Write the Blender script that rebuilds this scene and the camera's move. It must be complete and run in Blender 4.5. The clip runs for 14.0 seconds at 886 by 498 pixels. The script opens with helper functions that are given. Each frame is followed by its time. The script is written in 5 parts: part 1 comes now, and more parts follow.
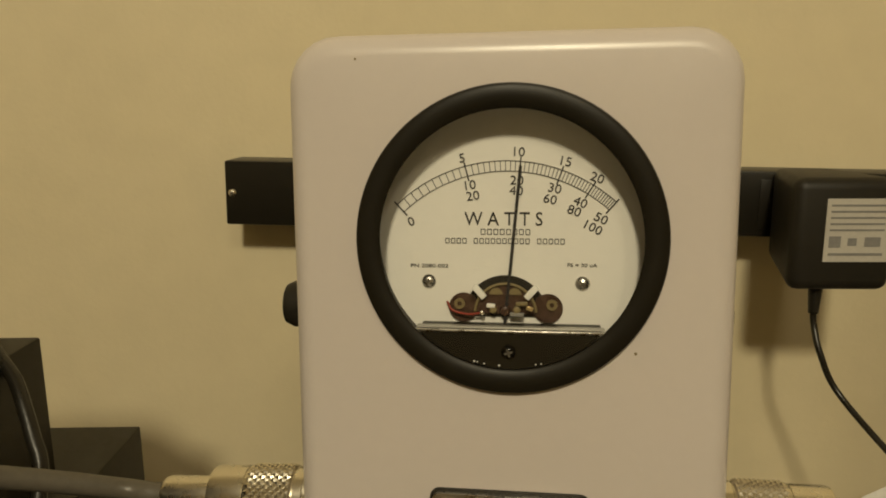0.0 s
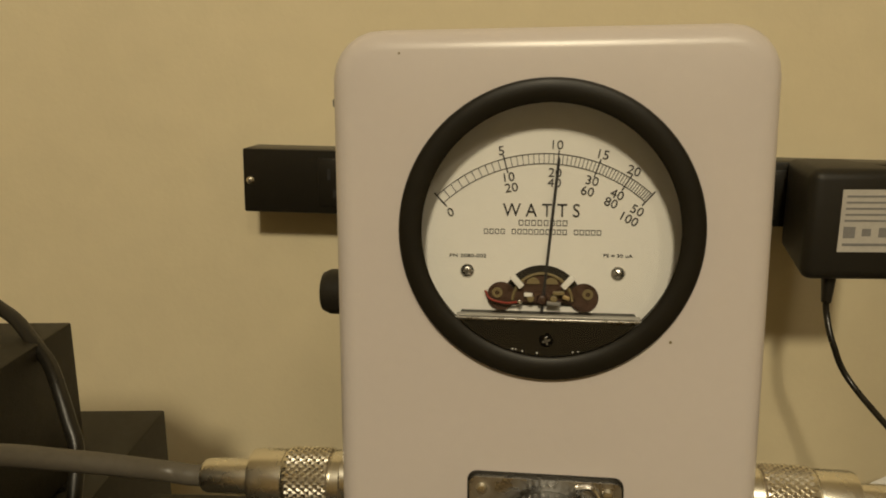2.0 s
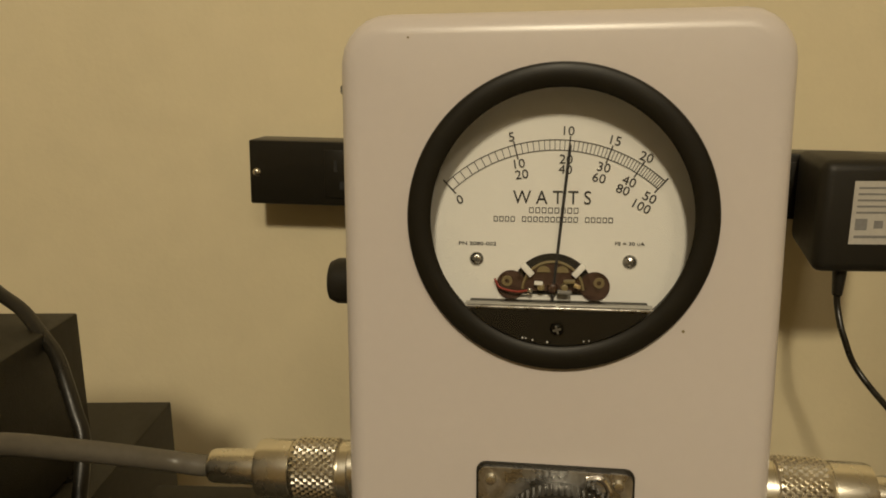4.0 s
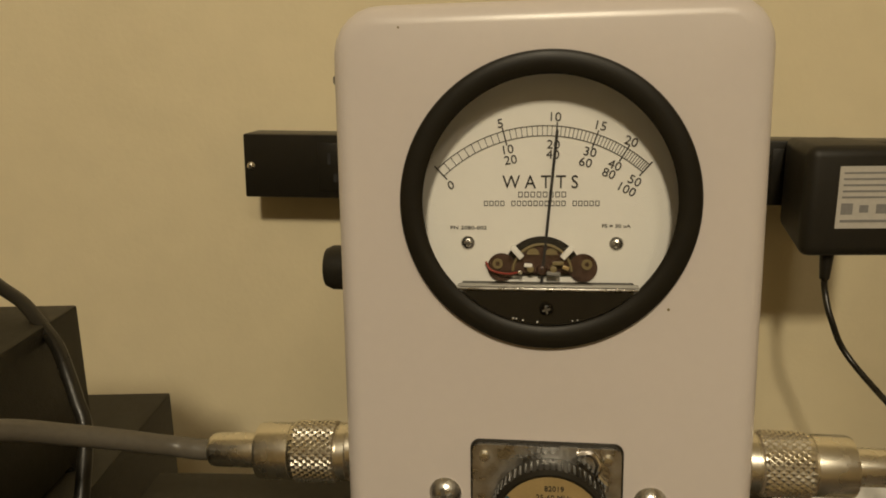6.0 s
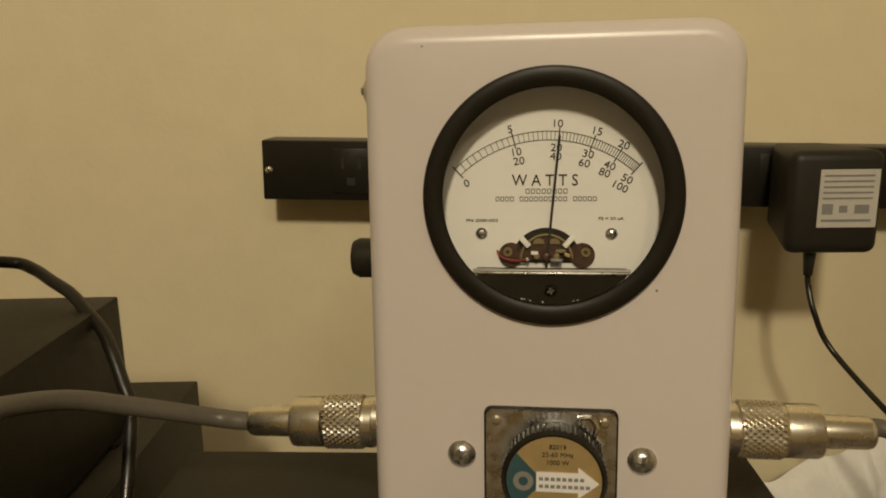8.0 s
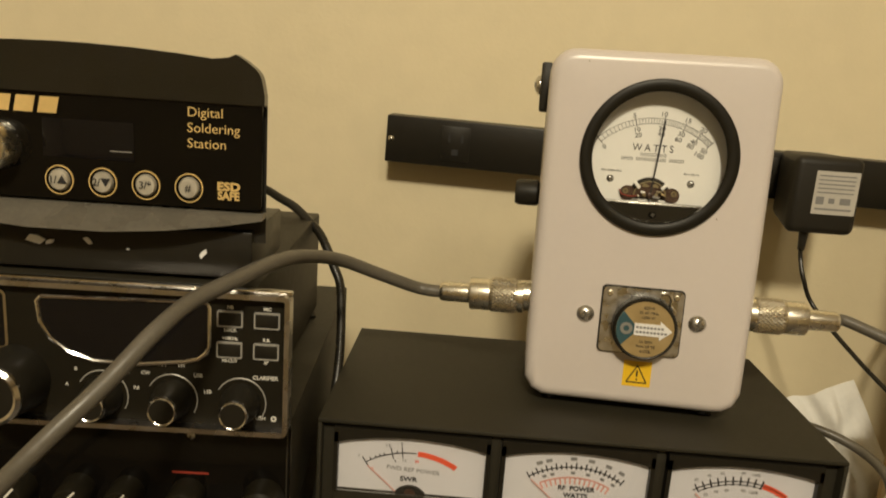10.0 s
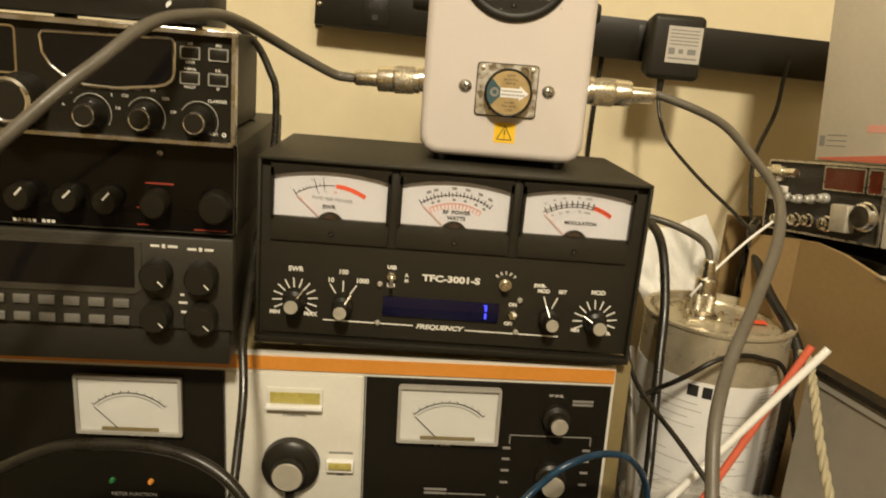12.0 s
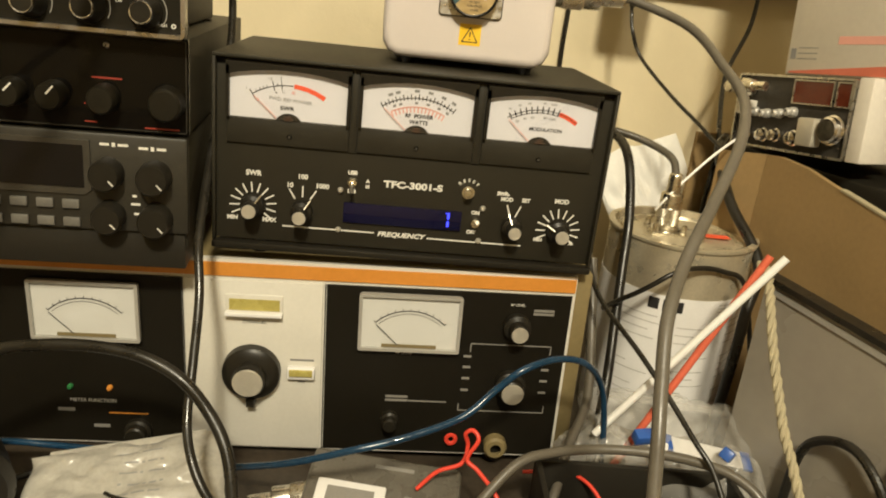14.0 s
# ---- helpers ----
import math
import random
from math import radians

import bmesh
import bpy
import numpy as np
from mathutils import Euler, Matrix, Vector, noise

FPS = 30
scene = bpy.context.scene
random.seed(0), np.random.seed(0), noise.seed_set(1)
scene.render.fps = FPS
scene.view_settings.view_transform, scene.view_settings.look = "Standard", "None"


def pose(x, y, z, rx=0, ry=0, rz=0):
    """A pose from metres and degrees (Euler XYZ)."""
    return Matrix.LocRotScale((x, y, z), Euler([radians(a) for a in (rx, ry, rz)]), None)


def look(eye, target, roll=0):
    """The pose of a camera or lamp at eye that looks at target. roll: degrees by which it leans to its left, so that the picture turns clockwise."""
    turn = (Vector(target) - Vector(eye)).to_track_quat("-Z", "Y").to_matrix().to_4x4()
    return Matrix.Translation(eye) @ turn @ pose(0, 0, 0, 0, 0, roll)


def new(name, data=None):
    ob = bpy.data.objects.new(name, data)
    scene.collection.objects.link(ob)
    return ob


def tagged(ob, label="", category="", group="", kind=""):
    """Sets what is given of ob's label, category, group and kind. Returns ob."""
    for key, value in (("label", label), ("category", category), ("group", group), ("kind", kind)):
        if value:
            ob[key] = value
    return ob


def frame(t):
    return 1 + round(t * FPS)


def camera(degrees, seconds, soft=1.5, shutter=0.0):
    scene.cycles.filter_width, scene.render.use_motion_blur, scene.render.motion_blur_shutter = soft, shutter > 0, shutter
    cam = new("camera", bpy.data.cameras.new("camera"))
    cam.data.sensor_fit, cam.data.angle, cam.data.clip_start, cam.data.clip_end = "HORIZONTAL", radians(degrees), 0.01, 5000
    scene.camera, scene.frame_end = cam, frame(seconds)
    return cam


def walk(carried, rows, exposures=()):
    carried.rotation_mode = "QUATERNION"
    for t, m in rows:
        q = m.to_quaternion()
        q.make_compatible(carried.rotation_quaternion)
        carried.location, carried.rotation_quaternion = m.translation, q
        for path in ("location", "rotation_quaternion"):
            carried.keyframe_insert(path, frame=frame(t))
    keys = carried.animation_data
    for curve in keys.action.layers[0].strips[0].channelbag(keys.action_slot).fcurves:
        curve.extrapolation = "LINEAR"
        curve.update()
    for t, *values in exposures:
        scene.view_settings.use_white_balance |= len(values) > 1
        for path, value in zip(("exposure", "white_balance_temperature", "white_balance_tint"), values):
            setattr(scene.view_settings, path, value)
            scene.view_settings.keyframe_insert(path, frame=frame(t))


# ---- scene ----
cam = camera(61.5, 14.0, soft=1.8, shutter=0.5)
PATH = [
    (0, (0.029, -0.144, 0.165), (-0.068, 1.815, -0.227), -0.5),
    (0.5, (0.029, -0.147, 0.168), (-0.05, 1.812, -0.227), -0.6),
    (1, (0.027, -0.149, 0.169), (-0.054, 1.806, -0.245), -0.3),
    (1.5, (0.025, -0.149, 0.167), (-0.071, 1.804, -0.25), -0.7),
    (2, (0.019, -0.149, 0.167), (-0.077, 1.803, -0.261), -0.2),
    (2.5, (0.016, -0.147, 0.165), (-0.084, 1.803, -0.267), 0.2),
    (5, (0.019, -0.147, 0.164), (-0.092, 1.799, -0.283), -0.6),
    (5.5, (0.019, -0.149, 0.162), (-0.08, 1.797, -0.289), -0.8),
    (6, (0.019, -0.153, 0.163), (-0.078, 1.792, -0.29), -0.9),
    (6.5, (0.015, -0.158, 0.162), (-0.071, 1.787, -0.295), -1.2),
    (7, (0.013, -0.161, 0.165), (-0.071, 1.78, -0.31), -1.0),
    (7.2, (0.017, -0.161, 0.164), (-0.076, 1.781, -0.303), -1.2),
    (9.3, (-0.023, -0.291, 0.171), (-0.104, 1.662, -0.249), 2.5),
    (9.5, (-0.038, -0.312, 0.173), (-0.126, 1.64, -0.254), 3.8),
    (10, (-0.053, -0.332, 0.161), (-0.116, 1.618, -0.28), 4.0),
    (10.5, (-0.041, -0.335, 0.157), (-0.073, 1.608, -0.315), 4.0),
    (11, (-0.035, -0.34, 0.156), (-0.024, 1.597, -0.343), 4.6),
    (11.3, (-0.034, -0.381, 0.132), (-0.004, 1.546, -0.403), 4.9),
    (11.5, (-0.031, -0.418, 0.099), (0.011, 1.502, -0.459), 4.5),
    (12, (-0.022, -0.471, 0.068), (0.078, 1.464, -0.429), 4.9),
    (12.5, (-0.021, -0.469, 0.049), (0.122, 1.452, -0.489), 5.4),
    (13, (-0.018, -0.473, 0.048), (0.186, 1.438, -0.507), 6.1),
    (13.5, (-0.016, -0.476, 0.045), (0.205, 1.426, -0.53), 6.4),
    (14, (-0.012, -0.469, 0.051), (0.169, 1.408, -0.613), 6.3),
]
EXPOSURES = (
    (0, -0.67, 6650, 6), (1.5, -0.68, 6550, 9), (2.5, -0.69, 6500, 10), (7, -0.69, 6500, 12), (9.5, -0.43, 6450, 11), (10, -0.21, 6300, 11), (11, -0.08, 6250, 11),
    (11.5, -0.04, 6400, 14), (12.0, 0.34, 6300, 12), (12.5, 0.43, 6250, 11), (13, 0.51, 6180, 10), (14, 0.51, 6150, 9))
walk(cam, [(t, look(eye, target, roll)) for t, eye, target, roll in PATH], EXPOSURES)

# ---------------------------------------------------------------- world and light
world = bpy.data.worlds.new("world")
world.use_nodes = True
scene.world = world
world.node_tree.nodes["Background"].inputs[0].default_value = (1.0, 0.86, 0.62, 1)
world.node_tree.nodes["Background"].inputs[1].default_value = 0.02


def lamp(name, at, target, size, power, colour):
    data = bpy.data.lights.new(name, "AREA")
    data.shape, data.size, data.energy, data.color = "DISK", size, power, colour
    ob = new(name, data)
    ob.matrix_world = look(at, target)
    return ob


lamp("ceiling_lamp", (-0.06, -1.55, 1.33), (0.0, 0.2, -0.1), 0.19, 33.5, (1.0, 0.865, 0.61))
lamp("second_ceiling_lamp", (0.45, -1.50, 1.33), (0.0, 0.2, -0.1), 0.30, 6.5, (1.0, 0.865, 0.61))

# ---------------------------------------------------------------- materials


def mat(name, colour, rough=0.5, metal=0.0, vary=0.08, scale=60.0, bump=0.0, bump_scale=900.0, coat=0.0, spread=0.12, rand=0.0):
    """A procedural surface: two scales of mottling in the colour and the gloss, and fine relief."""
    m = bpy.data.materials.new(name)
    m.use_nodes = True
    nt = m.node_tree
    b = nt.nodes["Principled BSDF"]
    tc = nt.nodes.new("ShaderNodeTexCoord")
    n1, n2 = nt.nodes.new("ShaderNodeTexNoise"), nt.nodes.new("ShaderNodeTexNoise")
    n1.inputs["Scale"].default_value, n2.inputs["Scale"].default_value = scale, scale * 9
    n1.inputs["Detail"].default_value = n2.inputs["Detail"].default_value = 4
    nt.links.new(tc.outputs["Object"], n1.inputs["Vector"])
    nt.links.new(tc.outputs["Object"], n2.inputs["Vector"])
    add = nt.nodes.new("ShaderNodeMath")
    add.operation = "ADD"
    nt.links.new(n1.outputs["Fac"], add.inputs[0])
    nt.links.new(n2.outputs["Fac"], add.inputs[1])
    rng = nt.nodes.new("ShaderNodeMapRange")
    rng.inputs["From Min"].default_value, rng.inputs["From Max"].default_value = 0.7, 1.3
    rng.inputs["To Min"].default_value, rng.inputs["To Max"].default_value = 1 - vary, 1 + vary
    nt.links.new(add.outputs[0], rng.inputs["Value"])
    mul = nt.nodes.new("ShaderNodeVectorMath")
    mul.operation = "SCALE"
    mul.inputs[0].default_value = colour[:3]
    nt.links.new(rng.outputs[0], mul.inputs["Scale"])
    nt.links.new(mul.outputs[0], b.inputs["Base Color"])
    rr = nt.nodes.new("ShaderNodeMapRange")
    rr.inputs["From Min"].default_value, rr.inputs["From Max"].default_value = 0.35, 0.65
    rr.inputs["To Min"].default_value, rr.inputs["To Max"].default_value = max(0.02, rough - spread), min(1, rough + spread)
    nt.links.new(n1.outputs["Fac"], rr.inputs["Value"])
    nt.links.new(rr.outputs[0], b.inputs["Roughness"])
    b.inputs["Metallic"].default_value = metal
    b.inputs["Coat Weight"].default_value = coat
    if bump:
        n3, bp = nt.nodes.new("ShaderNodeTexNoise"), nt.nodes.new("ShaderNodeBump")
        n3.inputs["Scale"].default_value, n3.inputs["Detail"].default_value = bump_scale, 3
        nt.links.new(tc.outputs["Object"], n3.inputs["Vector"])
        bp.inputs["Strength"].default_value, bp.inputs["Distance"].default_value = bump, 0.0006
        nt.links.new(n3.outputs["Fac"], bp.inputs["Height"])
        nt.links.new(bp.outputs[0], b.inputs["Normal"])
    return m


def clear(name, tint=(1, 1, 1), gloss=0.02, rough=0.03):
    """A thin clear pane: see-through, with gloss that grows at a slant."""
    m = bpy.data.materials.new(name)
    m.use_nodes = True
    nt = m.node_tree
    nt.nodes.remove(nt.nodes["Principled BSDF"])
    tr, gl, mix, fr = (nt.nodes.new("ShaderNode" + k) for k in ("BsdfTransparent", "BsdfGlossy", "MixShader", "Fresnel"))
    tr.inputs[0].default_value = (*tint, 1)
    gl.inputs["Roughness"].default_value = rough
    fr.inputs["IOR"].default_value = 1.35 + gloss * 5
    nt.links.new(fr.outputs[0], mix.inputs[0])
    nt.links.new(tr.outputs[0], mix.inputs[1])
    nt.links.new(gl.outputs[0], mix.inputs[2])
    nt.links.new(mix.outputs[0], nt.nodes["Material Output"].inputs[0])
    return m


def film_mat(name, colour, opacity):
    """Thin crumpled polythene: partly see-through and shiny."""
    m = mat(name, colour, 0.16, 0.0, 0.1, 40, 0.25, 120)
    m.node_tree.nodes["Principled BSDF"].inputs["Alpha"].default_value = opacity
    return m


def glow(name, colour, strength):
    m = bpy.data.materials.new(name)
    m.use_nodes = True
    b = m.node_tree.nodes["Principled BSDF"]
    b.inputs["Base Color"].default_value = (*[c * 0.3 for c in colour], 1)
    b.inputs["Emission Color"].default_value, b.inputs["Emission Strength"].default_value = (*colour, 1), strength
    return m


WALL = mat("cream_wall_paint", (0.75, 0.655, 0.445), 0.6, 0, 0.03, 5, 0.25, 260)
CEIL = mat("white_ceiling_paint", (0.78, 0.75, 0.68), 0.8, 0, 0.03, 4)
FLOOR = mat("brown_carpet", (0.2, 0.15, 0.1), 0.9, 0, 0.2, 30, 0.5, 500)
BENCH = mat("dark_wood_bench", (0.045, 0.034, 0.023), 0.55, 0, 0.3, 25, 0.2)
GREY_ENAMEL = mat("pale_grey_enamel", (0.615, 0.560, 0.530), 0.30, 0, 0.012, 30, 0.03, 1400, spread=0.008)
BLACK_PLASTIC = mat("black_plastic", (0.0155, 0.0134, 0.0094), 0.36, 0, 0.06, 200, 0.06, 1500, spread=0.02)
BLACK_MATTE = mat("matt_black_plastic", (0.0175, 0.0152, 0.0108), 0.5, 0, 0.06, 200, 0.12, 1700, spread=0.02)
BLACK_CRINKLE = mat("black_crinkle_steel", (0.0235, 0.0202, 0.0122), 0.52, 0, 0.06, 300, 0.35, 1800, spread=0.02)
BLACK_GLOSS = mat("glossy_black_acrylic", (0.0048, 0.0040, 0.0030), 0.1, 0, 0.1, 50, spread=0.03)
BLACK_RUBBER = mat("black_rubber_cable", (0.0140, 0.0122, 0.0088), 0.34, 0, 0.1, 60, 0.1, 700)
GREY_PVC = mat("grey_cable_sheath", (0.104, 0.092, 0.072), 0.42, 0, 0.1, 60, 0.15, 500)
BLUE_PVC = mat("blue_cable_sheath", (0.010, 0.036, 0.075), 0.16, 0, 0.3, 60)
CHROME = mat("chrome_trim", (0.75, 0.73, 0.70), 0.14, 1, 0.05, 80, spread=0.08)
NICKEL = mat("nickel_plate", (0.80, 0.76, 0.66), 0.27, 1, 0.02, 150, 0.0, 900, spread=0.02)
STEEL = mat("brushed_steel", (0.62, 0.60, 0.56), 0.3, 1, 0.1, 200, 0.15, 900)
DIAL_WHITE = mat("white_dial_card", (0.82, 0.80, 0.74), 0.55, 0, 0.015, 40, spread=0.05)
METER_WHITE = mat("cool_white_meter_card", (0.66, 0.645, 0.665), 0.45, 0, 0.02, 40, spread=0.05)
CREAM_DIAL = mat("aged_cream_meter_card", (0.62, 0.61, 0.57), 0.45, 0, 0.03, 40, spread=0.05)
INK = mat("black_printing_ink", (0.014, 0.013, 0.013), 0.6, 0, 0.1)
GREY_INK = mat("grey_printing_ink", (0.22, 0.215, 0.21), 0.6, 0, 0.1)
RED_INK = mat("orange_red_ink", (0.78, 0.10, 0.04), 0.5, 0, 0.05)
PINK_INK = mat("faded_red_ink", (0.72, 0.36, 0.30), 0.5, 0, 0.05)
WHITE_INK = mat("white_printing_ink", (0.72, 0.70, 0.64), 0.5, 0, 0.05)
GOLD_INK = mat("gold_printing_ink", (0.60, 0.42, 0.16), 0.4, 0, 0.08)
COPPER = mat("copper_and_brown_coil", (0.060, 0.030, 0.018), 0.4, 0.1, 0.4, 700)
GOLD_FACE = mat("gold_foil_label", (0.43, 0.315, 0.145), 0.4, 0.35, 0.06, 200)
TEAL = mat("dark_teal_label", (0.035, 0.085, 0.10), 0.4, 0, 0.1)
WHITE_LABEL = mat("white_paper_label", (0.78, 0.77, 0.76), 0.55, 0, 0.03, 50)
YELLOW = mat("yellow_sticker", (0.83, 0.52, 0.02), 0.4, 0, 0.04)
ORANGE = mat("orange_band_paint", (0.60, 0.24, 0.035), 0.42, 0, 0.06, 40)
CREAM_PANEL = mat("cream_panel_paint", (0.63, 0.61, 0.55), 0.42, 0, 0.03, 40, 0.08, 900)
TAN = mat("tan_case_paint", (0.20, 0.155, 0.07), 0.5, 0, 0.08, 40, 0.1)
PANEL_BLACK = mat("satin_black_panel", (0.0245, 0.0214, 0.0142), 0.45, 0, 0.06, 200, 0.10, 1500, spread=0.03)
RIG_BEZEL = mat("worn_dark_bezel", (0.042, 0.037, 0.028), 0.4, 0, 0.12, 60, 0.08, 900)
SATIN_BLACK = mat("shiny_black_moulding", (0.0150, 0.0130, 0.0090), 0.2, 0, 0.08, 60, 0.05, 500, spread=0.06)
GEN_BLACK = mat("deep_black_panel_paint", (0.0095, 0.0080, 0.0052), 0.4, 0, 0.06, 200, 0.08, 1500, spread=0.03)
GREY_RIG = mat("dark_grey_rig_plastic", (0.028, 0.0248, 0.0178), 0.42, 0, 0.08, 200, 0.12, 1300, spread=0.03)
GREY_BUTTON = mat("light_grey_button", (0.23, 0.22, 0.20), 0.45, 0, 0.08)
LCD_DARK = mat("dark_display_window", (0.0065, 0.0058, 0.0062), 0.08, 0, 0.1, spread=0.03)
BLUE_LCD = mat("dark_blue_display", (0.004, 0.004, 0.026), 0.10, 0, 0.1, spread=0.03)
LCD_OLIVE = mat("olive_channel_display", (0.42, 0.36, 0.10), 0.3, 0, 0.1)
BLUE_DIGIT = glow("lit_blue_digit", (0.05, 0.06, 1.0), 1.6)
CAP = mat("spun_aluminium_cap", (0.62, 0.585, 0.50), 0.45, 0.6, 0.05, 300, 0.1, 900)
MAROON = mat("dark_red_display", (0.10, 0.022, 0.010), 0.15, 0, 0.15)
DIM_RED = mat("dim_red_ink", (0.26, 0.03, 0.015), 0.5, 0, 0.1)
LIGHT_INK = mat("pale_grey_ink", (0.46, 0.45, 0.43), 0.6, 0, 0.1)
PEWTER = mat("pale_grey_frame", (0.40, 0.385, 0.35), 0.4, 0.2, 0.05)
BEZEL = mat("dull_black_bezel", (0.0120, 0.0100, 0.0060), 0.42, 0, 0.05, 200, spread=0.02)
for m, level in ((BEZEL, 0.22), (BLACK_PLASTIC, 0.3), (PANEL_BLACK, 0.3), (BLACK_MATTE, 0.32), (BLACK_CRINKLE, 0.35), (BLACK_GLOSS, 0.2), (GEN_BLACK, 0.25), (LCD_DARK, 0.35)):
    m.node_tree.nodes["Principled BSDF"].inputs["Specular IOR Level"].default_value = level
DULL_CHROME = mat("dulled_chrome_frame", (0.55, 0.53, 0.52), 0.3, 1, 0.08, 80, spread=0.08)
# lightened for the lamplit station lip; plain grey on screw slots and multimeter
LIP_GREY = mat("lit_lip_and_grey_plastic", (0.115, 0.104, 0.084), 0.34, 0, 0.15, 60, 0.08, 900)
RIG_BUTTON = mat("dull_grey_button", (0.135, 0.128, 0.112), 0.5, 0, 0.1)
GREY_LABEL = mat("mid_grey_label", (0.50, 0.475, 0.43), 0.6, 0, 0.06, 60)
GLASS = clear("meter_glass")
BROWN_BOX = mat("brown_corrugated_card", (0.30, 0.20, 0.085), 0.8, 0, 0.08, 25, 0.3, 150)
WHITE_CARD = mat("white_carton_card", (0.66, 0.62, 0.55), 0.6, 0, 0.04, 25, 0.1)
RED_PRINT = mat("red_carton_print", (0.55, 0.15, 0.09), 0.5, 0, 0.08)
TIN = mat("tinplate_can", (0.56, 0.50, 0.37), 0.34, 0.55, 0.1, 60, 0.1, 300)
ROPE = mat("tan_twisted_rope", (0.36, 0.315, 0.205), 0.8, 0, 0.12, 100, 0.4, 600)
BAG = film_mat("clear_polythene", (0.75, 0.73, 0.68), 0.24)
WRAP = film_mat("printed_polythene_wrapper", (0.46, 0.44, 0.39), 0.80)
PAPER = mat("crumpled_white_paper", (0.80, 0.79, 0.75), 0.7, 0, 0.04, 30, 0.2, 200)
RED_PVC = mat("red_wire_sheath", (0.70, 0.055, 0.03), 0.4, 0, 0.05)
STRAW_RED = mat("red_plastic_tube", (0.62, 0.13, 0.07), 0.35, 0, 0.05)
STRAW_WHITE = mat("white_plastic_tube", (0.82, 0.81, 0.78), 0.35, 0, 0.03)
GREY_CASE = mat("grey_brown_case_plastic", (0.33, 0.30, 0.25), 0.30, 0.1, 0.06, 8, 0.06)
PCB = mat("dark_radio_front", (0.030, 0.026, 0.020), 0.5, 0.1, 0.5, 120, 0.4, 300)
BLUE_PART = mat("blue_plastic_part", (0.03, 0.10, 0.38), 0.4, 0, 0.05)

# ---------------------------------------------------------------- mesh helpers


UPRIGHT = Matrix.Identity(4)
# the gear beside the middle stack stands turned a little against it
SIDE = Matrix.Translation((-0.11, 0.02, 0)) @ Matrix.Rotation(radians(-2.5), 4, "Z") @ Matrix.Translation((0.11, -0.02, 0))


def thing(name, label, category, at=(0, 0, 0), turn=(0, 0, 0), group="", kind="", base=UPRIGHT):
    ob = new(name)
    ob.matrix_world = base @ pose(*at, *turn)
    return tagged(ob, label, category, group, kind)


def part(name, bm, material, parent, label="", smooth=35):
    me = bpy.data.meshes.new(name)
    bmesh.ops.recalc_face_normals(bm, faces=bm.faces)
    if smooth:
        for f in bm.faces:
            f.smooth = True
        for e in bm.edges:
            if len(e.link_faces) == 2 and e.calc_face_angle(0) > radians(smooth):
                e.smooth = False
    bm.to_mesh(me)
    bm.free()
    me.materials.append(material)
    ob = new(name, me)
    ob.parent = parent
    return tagged(ob, label)


def whole(name, bm, material, label, category, at=(0, 0, 0), turn=(0, 0, 0), group="", kind="", base=UPRIGHT):
    ob = part(name, bm, material, None)
    ob.matrix_world = base @ pose(*at, *turn)
    return tagged(ob, label, category, group, kind)


def add_box(bm, x0, x1, y0, y1, z0, z1, bevel=0.0, seg=2):
    made = bmesh.ops.create_cube(bm, size=1.0)["verts"]
    bmesh.ops.transform(bm, verts=made, matrix=Matrix.Translation(((x0 + x1) / 2, (y0 + y1) / 2, (z0 + z1) / 2)) @ Matrix.Diagonal((x1 - x0, y1 - y0, z1 - z0, 1)))
    if bevel:
        edges = list({e for v in made for e in v.link_edges})
        bmesh.ops.bevel(bm, geom=edges, offset=bevel, segments=seg, profile=0.5, affect="EDGES")
    return bm


def box(*a, bevel=0.0, seg=2):
    return add_box(bmesh.new(), *a, bevel=bevel, seg=seg)


def add_lathe(bm, profile, n=32, start=(0, 0, 0), axis="y"):
    """Rings of (radius, distance along the axis) about start; a radius of 0 closes the end."""
    rows = []
    for r, d in profile:
        ring = []
        for i in range(n if r > 1e-7 else 1):
            a = 2 * math.pi * i / n
            u, w = r * math.cos(a), r * math.sin(a)
            p = {"y": (u, d, w), "x": (d, u, w), "z": (u, w, d)}[axis]
            ring.append(bm.verts.new(Vector(p) + Vector(start)))
        rows.append(ring)
    for a, b in zip(rows, rows[1:]):
        for i in range(n):
            j = (i + 1) % n
            if len(a) == 1 and len(b) == 1:
                continue
            if len(a) == 1:
                bm.faces.new((a[0], b[j], b[i]))
            elif len(b) == 1:
                bm.faces.new((a[i], a[j], b[0]))
            else:
                bm.faces.new((a[i], a[j], b[j], b[i]))
    return bm


def lathe(profile, n=32, start=(0, 0, 0), axis="y"):
    return add_lathe(bmesh.new(), profile, n, start, axis)


def smooth_line(points, steps=8):
    pts = [Vector(p) for p in points]
    pts = [2 * pts[0] - pts[1]] + pts + [2 * pts[-1] - pts[-2]]
    out = []
    for a, b, c, d in zip(pts, pts[1:], pts[2:], pts[3:]):
        for k in range(steps):
            t = k / steps
            out.append(0.5 * (2 * b + (c - a) * t + (2 * a - 5 * b + 4 * c - d) * t * t + (3 * b - a - 3 * c + d) * t**3))
    return out + [pts[-2]]


